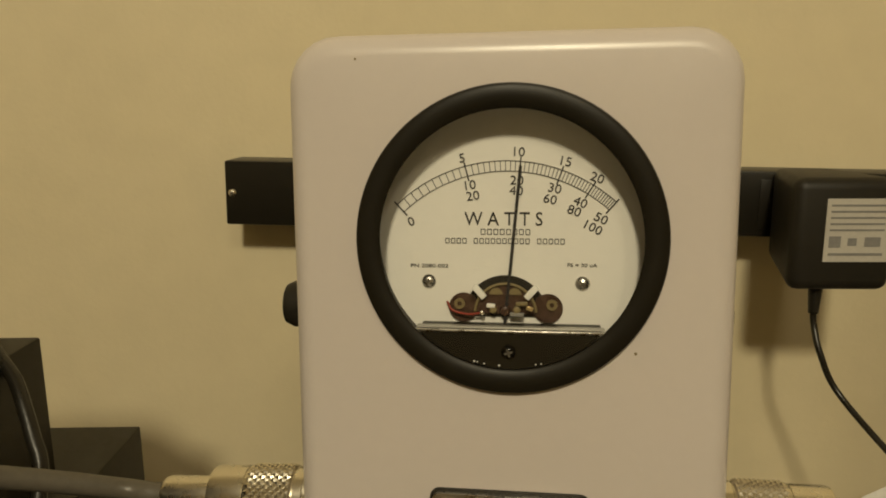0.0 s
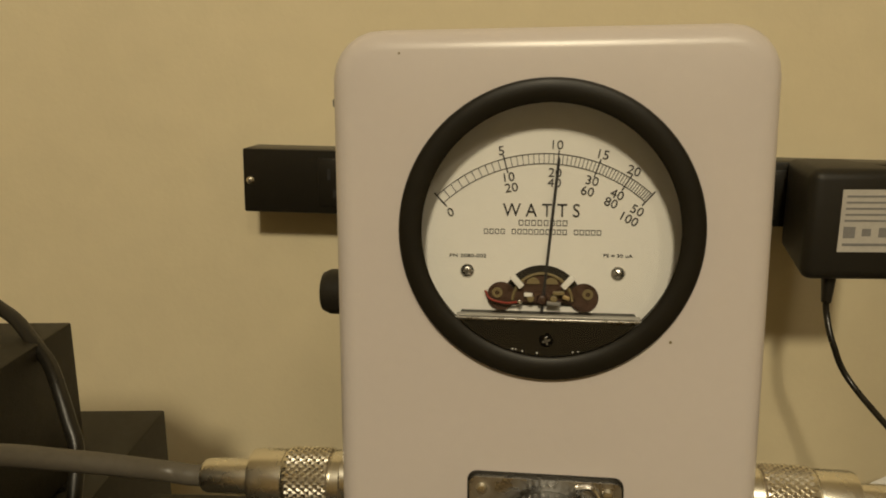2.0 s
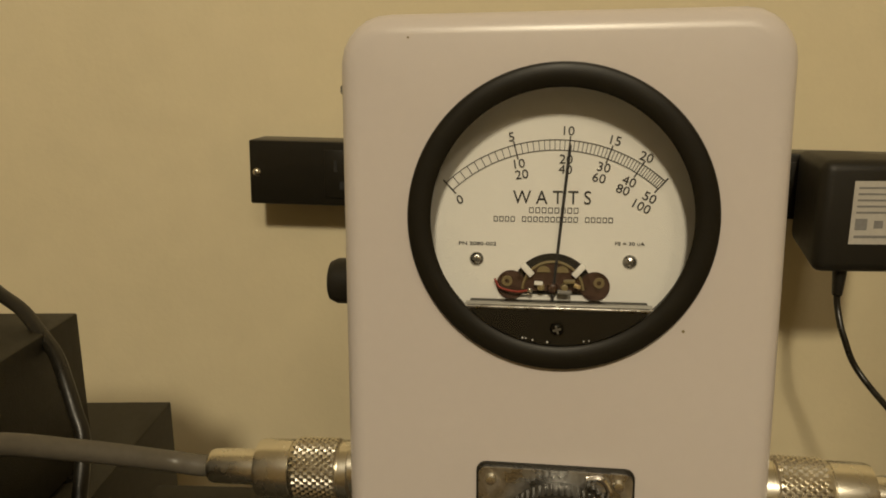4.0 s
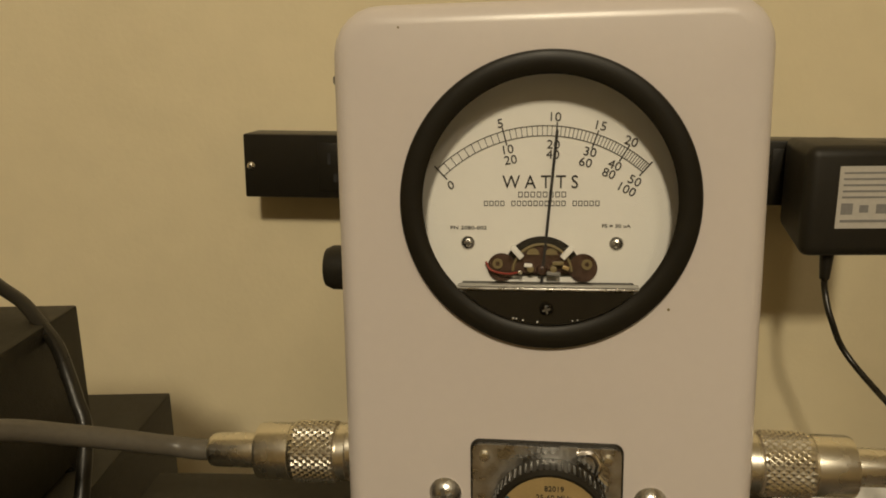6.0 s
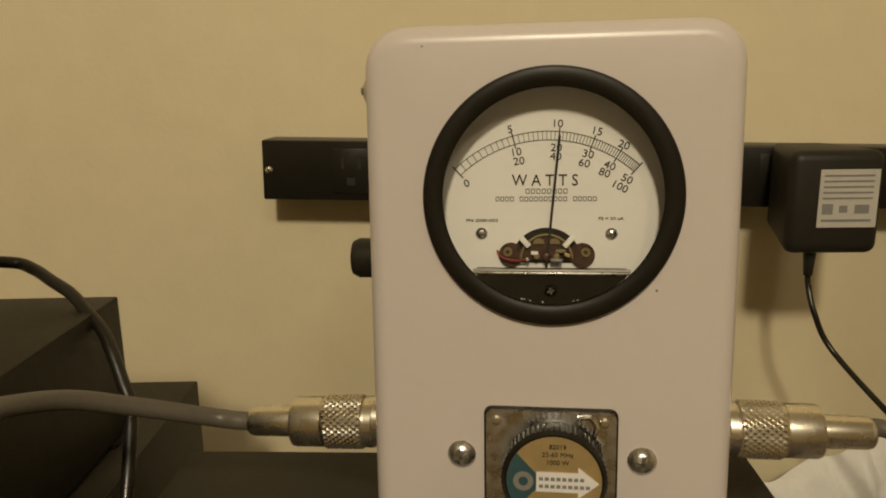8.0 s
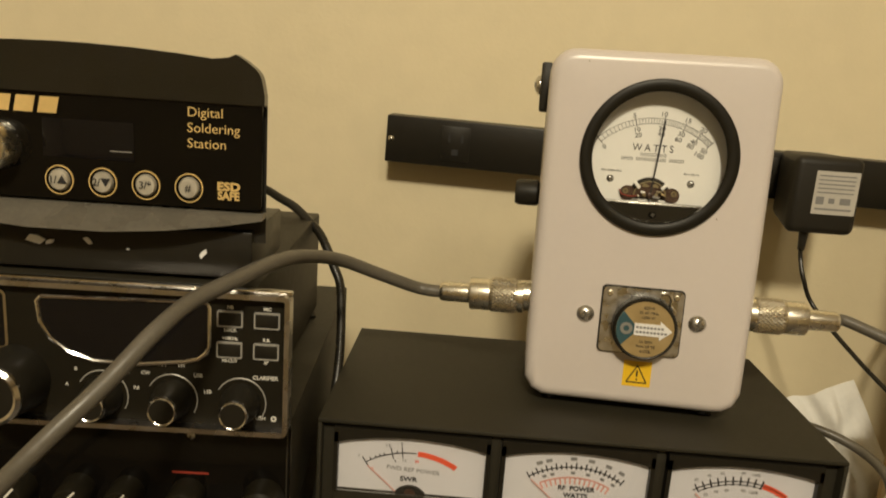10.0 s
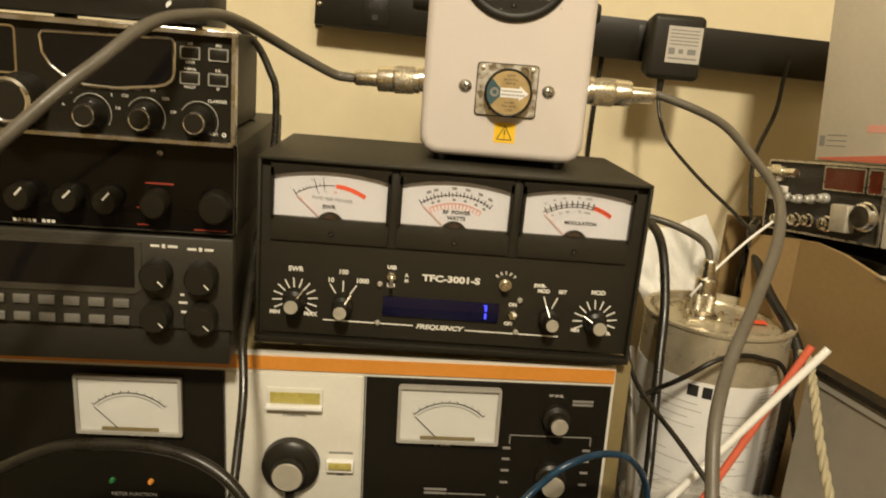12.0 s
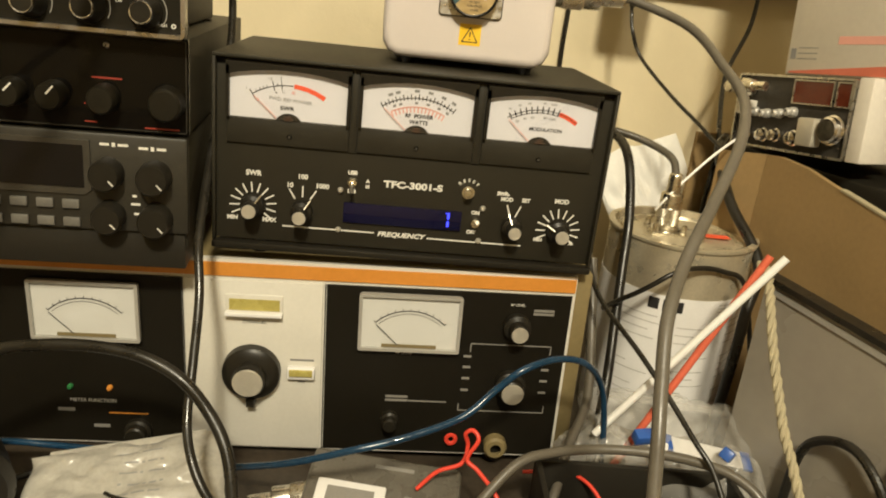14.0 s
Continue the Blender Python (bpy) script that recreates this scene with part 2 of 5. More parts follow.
def tube(points, radius, n=12, steps=8, bm=None, lumps=0.0):
    """A round cable along a smooth line through the points."""
    bm = bm or bmesh.new()
    line = smooth_line(points, steps) if steps > 1 else [Vector(p) for p in points]
    up, rows = Vector((0.3, 0.2, 0.93)), []
    for i, p in enumerate(line):
        way = (line[min(i + 1, len(line) - 1)] - line[max(i - 1, 0)]).normalized()
        side = (up - way * up.dot(way)).normalized()
        up = side
        other = way.cross(side)
        r = radius * (1 + lumps * noise.noise(p * 90))
        rows.append([bm.verts.new(p + r * (math.cos(a) * side + math.sin(a) * other)) for a in (2 * math.pi * k / n for k in range(n))])
    for a, b in zip(rows, rows[1:]):
        for i in range(n):
            bm.faces.new((a[i], a[(i + 1) % n], b[(i + 1) % n], b[i]))
    bm.faces.new(rows[0][::-1]), bm.faces.new(rows[-1])
    return bm


def prism(outline, y0, y1, bm=None):
    """A plate with this (x, z) outline between two depths."""
    bm = bm or bmesh.new()
    a = [bm.verts.new((x, y0, z)) for x, z in outline]
    b = [bm.verts.new((x, y1, z)) for x, z in outline]
    bm.faces.new(a), bm.faces.new(b[::-1])
    for i in range(len(a)):
        j = (i + 1) % len(a)
        bm.faces.new((a[j], a[i], b[i], b[j]))
    return bm


def rounded(x0, x1, z0, z1, r, n=6):
    out = []
    for cx, cz, s in ((x1 - r, z1 - r, 0), (x0 + r, z1 - r, 90), (x0 + r, z0 + r, 180), (x1 - r, z0 + r, 270)):
        out += [(cx + r * math.cos(radians(s + 90 * k / n)), cz + r * math.sin(radians(s + 90 * k / n))) for k in range(n + 1)]
    return out


def strip(points, width, y, thick=0.0002, bm=None):
    """A printed line through (x, z) points, lying on the plane y and facing -y."""
    bm = bm or bmesh.new()
    pts = [Vector(p) for p in points]
    left, right = [], []
    for i, p in enumerate(pts):
        way = (pts[min(i + 1, len(pts) - 1)] - pts[max(i - 1, 0)]).normalized()
        off = Vector((-way.y, way.x)) * width / 2
        left.append(p + off), right.append(p - off)
    return prism([tuple(p) for p in left + right[::-1]], y - thick, y, bm)


def arc(cx, cz, r, a0, a1, n=24):
    """Points on an arc; degrees clockwise from straight up."""
    return [(cx + r * math.sin(radians(a0 + (a1 - a0) * k / n)), cz + r * math.cos(radians(a0 + (a1 - a0) * k / n))) for k in range(n + 1)]


def bars(rects, y, thick=0.0002, bm=None):
    bm = bm or bmesh.new()
    for x0, x1, z0, z1 in rects:
        prism([(x0, z0), (x1, z0), (x1, z1), (x0, z1)], y - thick, y, bm)
    return bm


def words(text, x, z, y, height, material, parent, turn=0.0, align="CENTER", wide=1.0, bold=0.0, shear=0.0):
    """Raised lettering on a front that faces -y."""
    cu = bpy.data.curves.new("lettering", "FONT")
    cu.body, cu.align_x, cu.align_y, cu.size, cu.extrude, cu.offset, cu.shear, cu.resolution_u = text, align, "CENTER", height / 0.69, 0.0001, bold, shear, 3
    tmp = new("tmp", cu)
    bpy.context.view_layer.update()
    me = bpy.data.meshes.new_from_object(tmp.evaluated_get(bpy.context.evaluated_depsgraph_get()))
    bpy.data.objects.remove(tmp)
    me.transform(pose(x, y - 0.00015, z) @ pose(0, 0, 0, 0, turn, 0) @ pose(0, 0, 0, 90, 0, 0) @ Matrix.Diagonal((wide, 1, 1, 1)))
    me.materials.clear()
    me.materials.append(material)
    ob = new("lettering", me)
    ob.parent = parent
    return ob


def screw(parent, x, y, z, r, material=STEEL, name="screw", turn=0.4, axis="y", sign=-1):
    """A domed cross-head screw that stands off a front."""
    bm = lathe([(0, sign * r * 0.62), (r * 0.45, sign * r * 0.56), (r * 0.8, sign * r * 0.36), (r, sign * r * 0.08), (r, 0)], 20, (x, y, z), axis)
    ob = part(name, bm, material, parent)
    bm = bmesh.new()
    for k in (0, 1):
        a = turn + k * math.pi / 2
        c, s = math.cos(a) * r * 0.55, math.sin(a) * r * 0.55
        if axis == "y":
            strip([(x - c, z - s), (x + c, z + s)], r * 0.26, y - r * 0.56, r * 0.12, bm)
        else:
            add_box(bm, x + sign * r * 0.56 - r * 0.06, x + sign * r * 0.56 + r * 0.06, y - abs(c) - r * 0.1, y + abs(c) + r * 0.1, z - abs(s) * 0.3 - r * 0.1, z + abs(s) * 0.3 + r * 0.1)
    part("cross_slot", bm, LIP_GREY, ob)
    return ob


def ring_frame(x0, x1, z0, z1, wd, r, y0, y1):
    bm = bmesh.new()
    a, b = rounded(x0, x1, z0, z1, r), rounded(x0 + wd, x1 - wd, z0 + wd, z1 - wd, max(r - wd, 0.0003))
    rows = [[bm.verts.new((x, y, z)) for x, z in o] for o, y in ((a, y1), (a, y0), (b, y0), (b, y1))]
    n = len(a)
    for p, q in zip(rows, rows[1:]):
        for i in range(n):
            bm.faces.new((p[i], p[(i + 1) % n], q[(i + 1) % n], q[i]))
    return bm


def bar_parts(name, rects, y, material, parent):
    """Printed bars that can be told apart, each a part of its own."""
    for r in rects:
        part(name, bars([r], y), material, parent, smooth=0)

# ---------------------------------------------------------------- the room
BENCH_Z = -0.285
WALL_Y = 0.345
whole("wall_north", box(-2.0, 2.0, WALL_Y, WALL_Y + 0.1, -1.05, 1.4), WALL, "plain cream painted wall behind the bench", "wall", kind="structure")
# unseen: other walls, floor and ceiling added so lamp light bounces back
whole("unseen_wall_south", box(-2.0, 2.0, -2.6, -2.5, -1.05, 1.4), WALL, "plain cream painted wall", "wall", kind="structure")
whole("unseen_wall_west", box(-2.1, -2.0, -2.6, WALL_Y + 0.1, -1.05, 1.4), WALL, "plain cream painted wall", "wall", kind="structure")
whole("unseen_wall_east", box(2.0, 2.1, -2.6, WALL_Y + 0.1, -1.05, 1.4), WALL, "plain cream painted wall", "wall", kind="structure")
whole("floor", box(-2.1, 2.1, -2.6, WALL_Y + 0.1, -1.15, -1.05), FLOOR, "unseen brown floor added to close the room", "floor", kind="structure")
whole("ceiling", box(-2.1, 2.1, -2.6, WALL_Y + 0.1, 1.4, 1.5), CEIL, "unseen white ceiling added to bounce lamp light", "ceiling", kind="structure")

bench = thing("workbench", "dark wooden workbench crowded with radio gear", "workbench", (0.05, -0.05, BENCH_Z))
part("bench_top", box(-0.9, 0.9, -0.40, 0.39, -0.03, 0, bevel=0.003), BENCH, bench)
for lx in (-0.85, 0.85):
    for ly in (-0.34, 0.33):
        part("leg", box(lx - 0.03, lx + 0.03, ly - 0.03, ly + 0.03, -0.765, -0.03, bevel=0.003), BENCH, bench)

# ---------------------------------------------------------------- the wattmeter


def rect_loop(hx, z0, z1, r, y, n, cx, cz):
    """Points of a rounded rectangle, at even angles seen from (cx, cz)."""
    dense = []
    outline = rounded(-hx, hx, z0, z1, max(r, 1e-4), 10)
    for (xa, za), (xb, zb) in zip(outline, outline[1:] + outline[:1]):
        dense += [(xa + (xb - xa) * k / 12, za + (zb - za) * k / 12) for k in range(12)]
    ang = np.array([math.atan2(z - cz, x - cx) % (2 * math.pi) for x, z in dense])
    order = np.argsort(ang)
    ang, pts = ang[order], np.array(dense)[order]
    want = np.arange(n) * 2 * math.pi / n
    xs, zs = np.interp(want, ang, pts[:, 0], period=2 * math.pi), np.interp(want, ang, pts[:, 1], period=2 * math.pi)
    return [(x, y, z) for x, z in zip(xs, zs)]


METER_POSE = pose(0.0360, 0.0262, 0.0013, -3.5, -0.4, -4.8)


def wattmeter():
    th = thing("wattmeter", "pale grey enamelled wattmeter with round dial on a meter box", "wattmeter", base=METER_POSE)
    n, cx, cz, hole = 144, 0.0006, 0.1302, 0.0346
    z0, z1, hx, depth, bev = 0.004, 0.1805, 0.0549, 0.088, 0.0058
    bm = bmesh.new()
    loops = []
    for y in (0.02, 0.0):
        loops.append([(cx + hole * math.cos(2 * math.pi * k / n), y, cz + hole * math.sin(2 * math.pi * k / n)) for k in range(n)])
    for k in range(7):
        a = radians(90 * k / 6)
        s = bev * (1 - math.sin(a))
        loops.append(rect_loop(hx - s, z0 + s, z1 - s, 0.0125 - s, bev * (1 - math.cos(a)), n, cx, cz))
    for k in range(5):
        a = radians(90 * k / 4)
        s = 0.004 * (1 - math.cos(a))
        loops.append(rect_loop(hx - s, z0 + s, z1 - s, 0.0125 - s, depth - 0.004 + 0.004 * math.sin(a), n, cx, cz))
    rings = [[bm.verts.new(p) for p in loop] for loop in loops]
    for a, b in zip(rings, rings[1:]):
        for i in range(n):
            bm.faces.new((a[i], a[(i + 1) % n], b[(i + 1) % n], b[i]))
    bm.faces.new(rings[0]), bm.faces.new(rings[-1])
    part("case", bm, GREY_ENAMEL, th, "pale grey enamelled steel case with rounded edges")
    part("bezel", lathe([(0.0345, 0.0088), (0.0345, 0.0004), (0.0376, -0.0001), (0.0378, -0.0012), (0.0375, -0.0020), (0.0368, -0.0024), (0.0345, -0.0023), (0.0324, -0.0021), (0.0318, -0.0016), (0.0322, -0.0008), (0.0338, 0.0012), (0.0340, 0.0088), (0.0345, 0.0088)], 96, (cx, 0, cz)), BEZEL, th, "black round bezel")
    dy = 0.0085
    dial = part("dial", lathe([(0, dy), (0.0343, dy), (0.0343, dy + 0.001), (0, dy + 0.001)], 64, (cx, 0, cz)), DIAL_WHITE, th, "white dial card with a watts scale")
    # the apron that closes the foot of the dial
    half = math.degrees(math.acos((cz - 0.1080) / 0.0317))
    apron = part("apron", prism(arc(cx, cz, 0.0317, 180 - half, 180 + half, 40), -0.0008, dy - 0.0002), BEZEL, th, "black lower cover of the dial")
    part("edge_strip", box(-0.0228, 0.0240, -0.0014, -0.0002, 0.1076, 0.1083, bevel=0.0002), STEEL, apron, "bright edge strip")
    part("clear_ledge", box(-0.0226, 0.0238, -0.0002, 0.0022, 0.1083, 0.1088, bevel=0.0002), PEWTER, apron, "pale upper edge of the cover")
    screw(apron, 0.0005, -0.0008, 0.1028, 0.0019, BLACK_GLOSS, "zero_screw", 0.3)
    for sx, sz, r in ((-0.0080, 0.1002, 0.00028), (-0.0072, 0.1001, 0.00022), (-0.0055, 0.0997, 0.00024), (-0.0018, 0.0993, 0.00028), (0.0072, 0.0998, 0.00022), (0.0085, 0.1000, 0.00020)):
        part("dust_speck", lathe([(0, -0.0012), (r, -0.0010), (r, -0.0008)], 6, (sx, 0, sz)), DIAL_WHITE, apron)
    part("dial_glass", lathe([(0, -0.0014), (0.0319, -0.0014)], 64, (cx, 0, cz)), GLASS, th, "clear dial glass").visible_shadow = False
    # the printed scale
    px, pz, r1, r0 = -0.0006, 0.1084, 0.0411, 0.0385
    poly = np.polyfit([0, 5, 10, 15, 20, 25], [-43.1, -14.6, 4.6, 19.9, 31.5, 41.5], 4)
    ang = lambda p: float(np.polyval(poly, p))
    bm = strip(arc(px, pz, r1, ang(0), ang(25), 50), 0.00018, dy)
    strip(arc(px, pz, r0, ang(0), ang(25), 50), 0.00018, dy, bm=bm)
    for k in range(51):
        w = k / 2
        a = radians(ang(w))
        lo, hi, wd = (r0 - 0.0012, r1 + 0.0010, 0.00034) if w % 5 == 0 else (r0, r1, 0.00016)
        strip([(px + lo * math.sin(a), pz + lo * math.cos(a)), (px + hi * math.sin(a), pz + hi * math.cos(a))], wd, dy, bm=bm)
    part("scale", bm, INK, dial)
    for text, x, z, turn in (("0", -0.0250, 0.1340, -22), ("5", -0.0118, 0.1501, -8), ("10", 0.0023, 0.1516, 2), ("15", 0.0139, 0.1492, 12), ("20", 0.0218, 0.1451, 20),
                             ("10", -0.0100, 0.1433, -8), ("20", 0.0020, 0.1445, 2), ("30", 0.0114, 0.1425, 12), ("40", 0.0178, 0.1390, 20), ("50", 0.0229, 0.1350, 26),
                             ("20", -0.0091, 0.1406, -8), ("40", 0.0019, 0.1419, 2), ("60", 0.0103, 0.1398, 12), ("80", 0.0163, 0.1369, 20), ("100", 0.0208, 0.1328, 26)):
        words(text, x, z, dy, 0.00225, INK, dial, turn, wide=1.08)
    words("W A T T S", -0.0013, 0.1347, dy, 0.0034, INK, dial, wide=0.90)
    # the maker's two lines, as small open blocks
    bm = bmesh.new()
    for x, z, step, h, count, gaps in ((-0.0070, 0.1309, 0.00162, 0.0013, 8, ()), (-0.0161, 0.1286, 0.00146, 0.0012, 21, (4, 15))):
        for k in range(count):
            if k not in gaps:
                a, b = x + k * step, x + k * step + step * 0.62
                for p, q in (((a, z), (b, z)), ((b, z), (b, z + h)), ((b, z + h), (a, z + h)), ((a, z + h), (a, z))):
                    strip([p, q], 0.00017, dy, bm=bm)
    part("maker_line", bm, INK, dial)
    words("PN 2080-002", -0.0204, 0.1226, dy, 0.00088, INK, dial, wide=1.45)
    words("FS = 30 uA", 0.0185, 0.1232, dy, 0.00088, INK, dial, wide=1.30)
    for sx in (-0.0206, 0.0187):
        screw(dial, sx, dy, 0.1185, 0.0019, STEEL, "dial_screw", 0.2 + sx * 20)
    # the movement that shows through the notch of the card
    movement = part("movement", prism(arc(0, 0.1078, 0.0108, -90, 90, 36), dy - 0.0003, dy), BLACK_MATTE, th, "exposed meter movement with a brown coil")
    movement.location = (-0.0007, 0, 0.0018)
    for sx in (-1, 1):
        end = part("coil_end", prism([(sx * 0.0108 + x, 0.1102 + z) for x, z in arc(0, 0, 0.0038, 0, 360, 28)[:-1]], dy - 0.0007, dy - 0.0003), COPPER, movement)
        part("screw_eye", lathe([(0.0006, dy - 0.0012), (0.0014, dy - 0.0012), (0.0014, dy - 0.0007)], 16, (sx * 0.0118, 0, 0.1112)), TAN, end)
        part("coil_tab", box(-0.0020, 0.0020, dy - 0.0030, dy - 0.0016, -0.0008, 0.0008, bevel=0.0002), DIAL_WHITE, movement).matrix_basis = pose(sx * 0.0066, 0, 0.1146, 0, -sx * 48, 0)
        part("magnet_gap", prism([(sx * 0.0024 + x, 0.1138 + z) for x, z in arc(0, 0, 0.0017, -90, 90, 12)], dy - 0.0014, dy - 0.0011), TAN, movement)
        part("coil_post", lathe([(0, dy - 0.0036), (0.0009, dy - 0.0033), (0.0009, dy - 0.0012)], 14, (sx * 0.0030, 0, 0.1102)), TAN, movement)
    part("coil", prism([(x, 0.1088 + z) for x, z in arc(0, 0, 0.0078, -90, 90, 28)], dy - 0.0011, dy - 0.0003), COPPER, movement)
    part("coil_frame", tube([(x, dy - 0.0014, 0.1088 + z) for x, z in arc(0, 0, 0.0078, -86, 86, 20)], 0.0004, 6, 1), TAN, movement)
    part("pivot_boss", lathe([(0, dy - 0.0034), (0.0011, dy - 0.0030), (0.0015, dy - 0.0012)], 18, (0, 0, 0.1098)), COPPER, movement)
    for k, (x, v, w, turn) in enumerate(((-0.0036, 0.1112, 0.0022, 4), (0.0042, 0.1118, 0.0030, -3), (0.0030, 0.1090, 0.0036, 3), (0.0062, 0.1106, 0.0018, 20), (-0.0058, 0.1092, 0.0012, 40))):
        part("solder_tag", box(-w / 2, w / 2, dy - 0.0034, dy - 0.0022, -0.0005, 0.0005, bevel=0.0002), (DIAL_WHITE, TAN, GREY_BUTTON, GOLD_FACE, NICKEL)[k], movement).matrix_basis = pose(x, 0, v, 0, turn, 0)
    part("red_lead", tube([(-0.0150, dy - 0.0014, 0.1118), (-0.0135, dy - 0.0020, 0.1096), (-0.0095, dy - 0.0026, 0.1088), (-0.0064, dy - 0.0030, 0.1092)], 0.0003, 8), DIM_RED, movement)
    na = radians(5.0)
    needle = bmesh.new()
    prism([(-0.00038, 0.107), (0.00038, 0.107), (0.00042 + 0.043 * math.tan(na), 0.1480), (-0.00006 + 0.043 * math.tan(na), 0.1492), (-0.00042 + 0.043 * math.tan(na) + 0.0001, 0.1480)], dy - 0.0022, dy - 0.0018, needle)
    part("needle", needle, INK, th, "thin black needle near ten watts").location.x = -0.0009
    # the socket plate and the plug-in element
    plate = part("socket_plate", prism(rounded(-0.0188, 0.0204, 0.0326, 0.0656, 0.002), -0.0022, 0.0), STEEL, th, "bright square socket plate")
    part("plate_rim", prism(rounded(-0.0195, 0.0211, 0.0319, 0.0663, 0.0025), -0.0008, 0.0002), BLACK_MATTE, plate)
    for sx, sz in ((-0.0156, 0.0624), (0.0169, 0.0626)):
        part("plate_stud", lathe([(0, -0.0036), (0.0012, -0.0034), (0.0016, -0.0022)], 14, (sx, 0, sz)), NICKEL, plate)
    spring = tube([(0.0088, -0.0028, 0.0640), (0.0125, -0.003, 0.0644), (0.0145, -0.003, 0.0615), (0.0142, -0.003, 0.0585), (0.0165, -0.003, 0.0560)], 0.0008, 8)
    part("catch_spring", spring, CHROME, plate)
    ecx, ecz, er = 0.0018, 0.0474, 0.0152
    body = lathe([(0.0, -0.0022), (er, -0.0022), (er + 0.0003, -0.004), (er + 0.0003, -0.0098), (er - 0.0006, -0.0108), (er - 0.0012, -0.0105), (0, -0.0105)], 60, (ecx, 0, ecz))
    plug = part("plug_in_element", body, BLACK_PLASTIC, th, "round plug-in element with a gold face and white arrow")
    bm = bmesh.new()
    for k in range(60):
        a = 2 * math.pi * k / 60
        c, s = math.cos(a), math.sin(a)
        add_box(bm, ecx + (er + 0.0002) * c - 0.0003, ecx + (er + 0.0002) * c + 0.0003, -0.0096, -0.0042, ecz + (er + 0.0002) * s - 0.0003, ecz + (er + 0.0002) * s + 0.0003)
    part("knurled_rim", bm, BEZEL, plug)
    fy = -0.0106
    face = part("gold_face", prism([(ecx + x, ecz + z) for x, z in arc(0, 0, 0.0139, 0, 360, 48)[:-1]], fy - 0.0002, fy), GOLD_FACE, plug, "gold foil face")
    part("teal_wedge", prism([(ecx - 0.003, ecz)] + [(ecx + x, ecz + z) for x, z in arc(0, 0, 0.01385, 232, 308, 16)], fy - 0.0004, fy - 0.0002), TEAL, face)
    part("emblem", lathe([(0.0014, fy - 0.0005), (0.0030, fy - 0.0005), (0.0030, fy - 0.0004)], 24, (ecx - 0.0090, 0, ecz)), GREY_BUTTON, face)
    part("arrow", prism([(ecx - 0.0052, ecz - 0.0030), (ecx + 0.0070, ecz - 0.0030), (ecx + 0.0070, ecz - 0.0048), (ecx + 0.0130, ecz), (ecx + 0.0070, ecz + 0.0048), (ecx + 0.0070, ecz + 0.0030), (ecx - 0.0052, ecz + 0.0030)], fy - 0.0007, fy - 0.0002), WHITE_LABEL, face, "white arrow")
    bm = bars([(ecx - 0.0044 + k * 0.0017, ecx - 0.0032 + k * 0.0017, ecz + 0.0006, ecz + 0.0016) for k in range(8)], fy - 0.0007)
    bars([(ecx - 0.0044 + k * 0.0017, ecx - 0.0032 + k * 0.0017, ecz - 0.0017, ecz - 0.0007) for k in range(9)], fy - 0.0007, bm=bm)
    part("maker_line", bm, GREY_INK, face)
    for sgn in (1, -1):
        words("82019", ecx + 0.001, ecz + sgn * 0.0108, fy - 0.0002, 0.0014, INK, face, 0 if sgn > 0 else 180)
        words("25-60 MHz", ecx + 0.001, ecz + sgn * 0.0084, fy - 0.0002, 0.0014, INK, face, 0 if sgn > 0 else 180)
        words("1000 W", ecx + 0.001, ecz + sgn * 0.0060, fy - 0.0002, 0.0014, INK, face, 0 if sgn > 0 else 180)
    for sx, t in ((-0.0266, 0.25), (0.0284, 1.45)):
        screw(th, sx, 0.0002, 0.0500, 0.0045, STEEL, "case_screw", t)
    sticker = part("warning_sticker", box(-0.0050, 0.0090, -0.0002, 0.0002, 0.0148, 0.0282), YELLOW, th, "yellow warning sticker")
    bm = bmesh.new()
    tri = [(-0.0030, 0.0170), (0.0020, 0.0260), (0.0070, 0.0170)]
    for a, b in zip(tri, tri[1:] + tri[:1]):
        strip([a, b], 0.0006, -0.0002, bm=bm)
    bars([(0.0016, 0.0024, 0.0200, 0.0234), (0.0016, 0.0024, 0.0182, 0.0190)], -0.0002, bm=bm)
    part("warning_triangle", bm, INK, sticker)
    for sx, sz, r in ((-0.0368, 0.1742, 0.0003), (0.0312, 0.1030, 0.0004)):
        part("paint_chip", lathe([(0, -0.0001), (r, -0.0001), (r, 0.0003)], 7, (sx, 0, sz)), TAN, th)
    # strap studs on the flanks, handle screw, feet
    for sgn, out in ((-1, 0.0680), (1, 0.0612)):
        part("strap_stud", lathe([(0.0, sgn * out), (0.0060, sgn * (out - 0.0003)), (0.0070, sgn * (out - 0.0025)), (0.0070, sgn * 0.056), (0.0050, sgn * 0.0545), (0.0050, sgn * 0.052)], 24, (0, 0.0345, 0.1062), "x"), BLACK_MATTE, th, "black rubber strap stud")
        if sgn < 0:
            bracket = part("handle_bracket", box(-0.0592, -0.0535, 0.026, 0.052, 0.150, 0.1750, bevel=0.0012), BLACK_MATTE, th, "black leather handle end")
            screw(bracket, -0.0592, 0.033, 0.1635, 0.0052, STEEL, "handle_screw", 0.5, "x", sgn)
        for fy2, fz in ((0.016, -0.0002), (0.070, 0.0031)):
            part("rubber_foot", lathe([(0, fz), (0.005, fz), (0.006, 0.0046), (0, 0.0046)], 18, (sgn * 0.040, fy2, 0.0), "z"), BLACK_RUBBER, th)
        # the socket of the line section
        part("line_socket", lathe([(0.0, sgn * 0.0515), (0.0078, sgn * 0.0515), (0.0078, sgn * 0.0600), (0.0, sgn * 0.0600)], 28, (0, 0.020, 0.0525), "x"), NICKEL, th)
    return th


wattmeter()


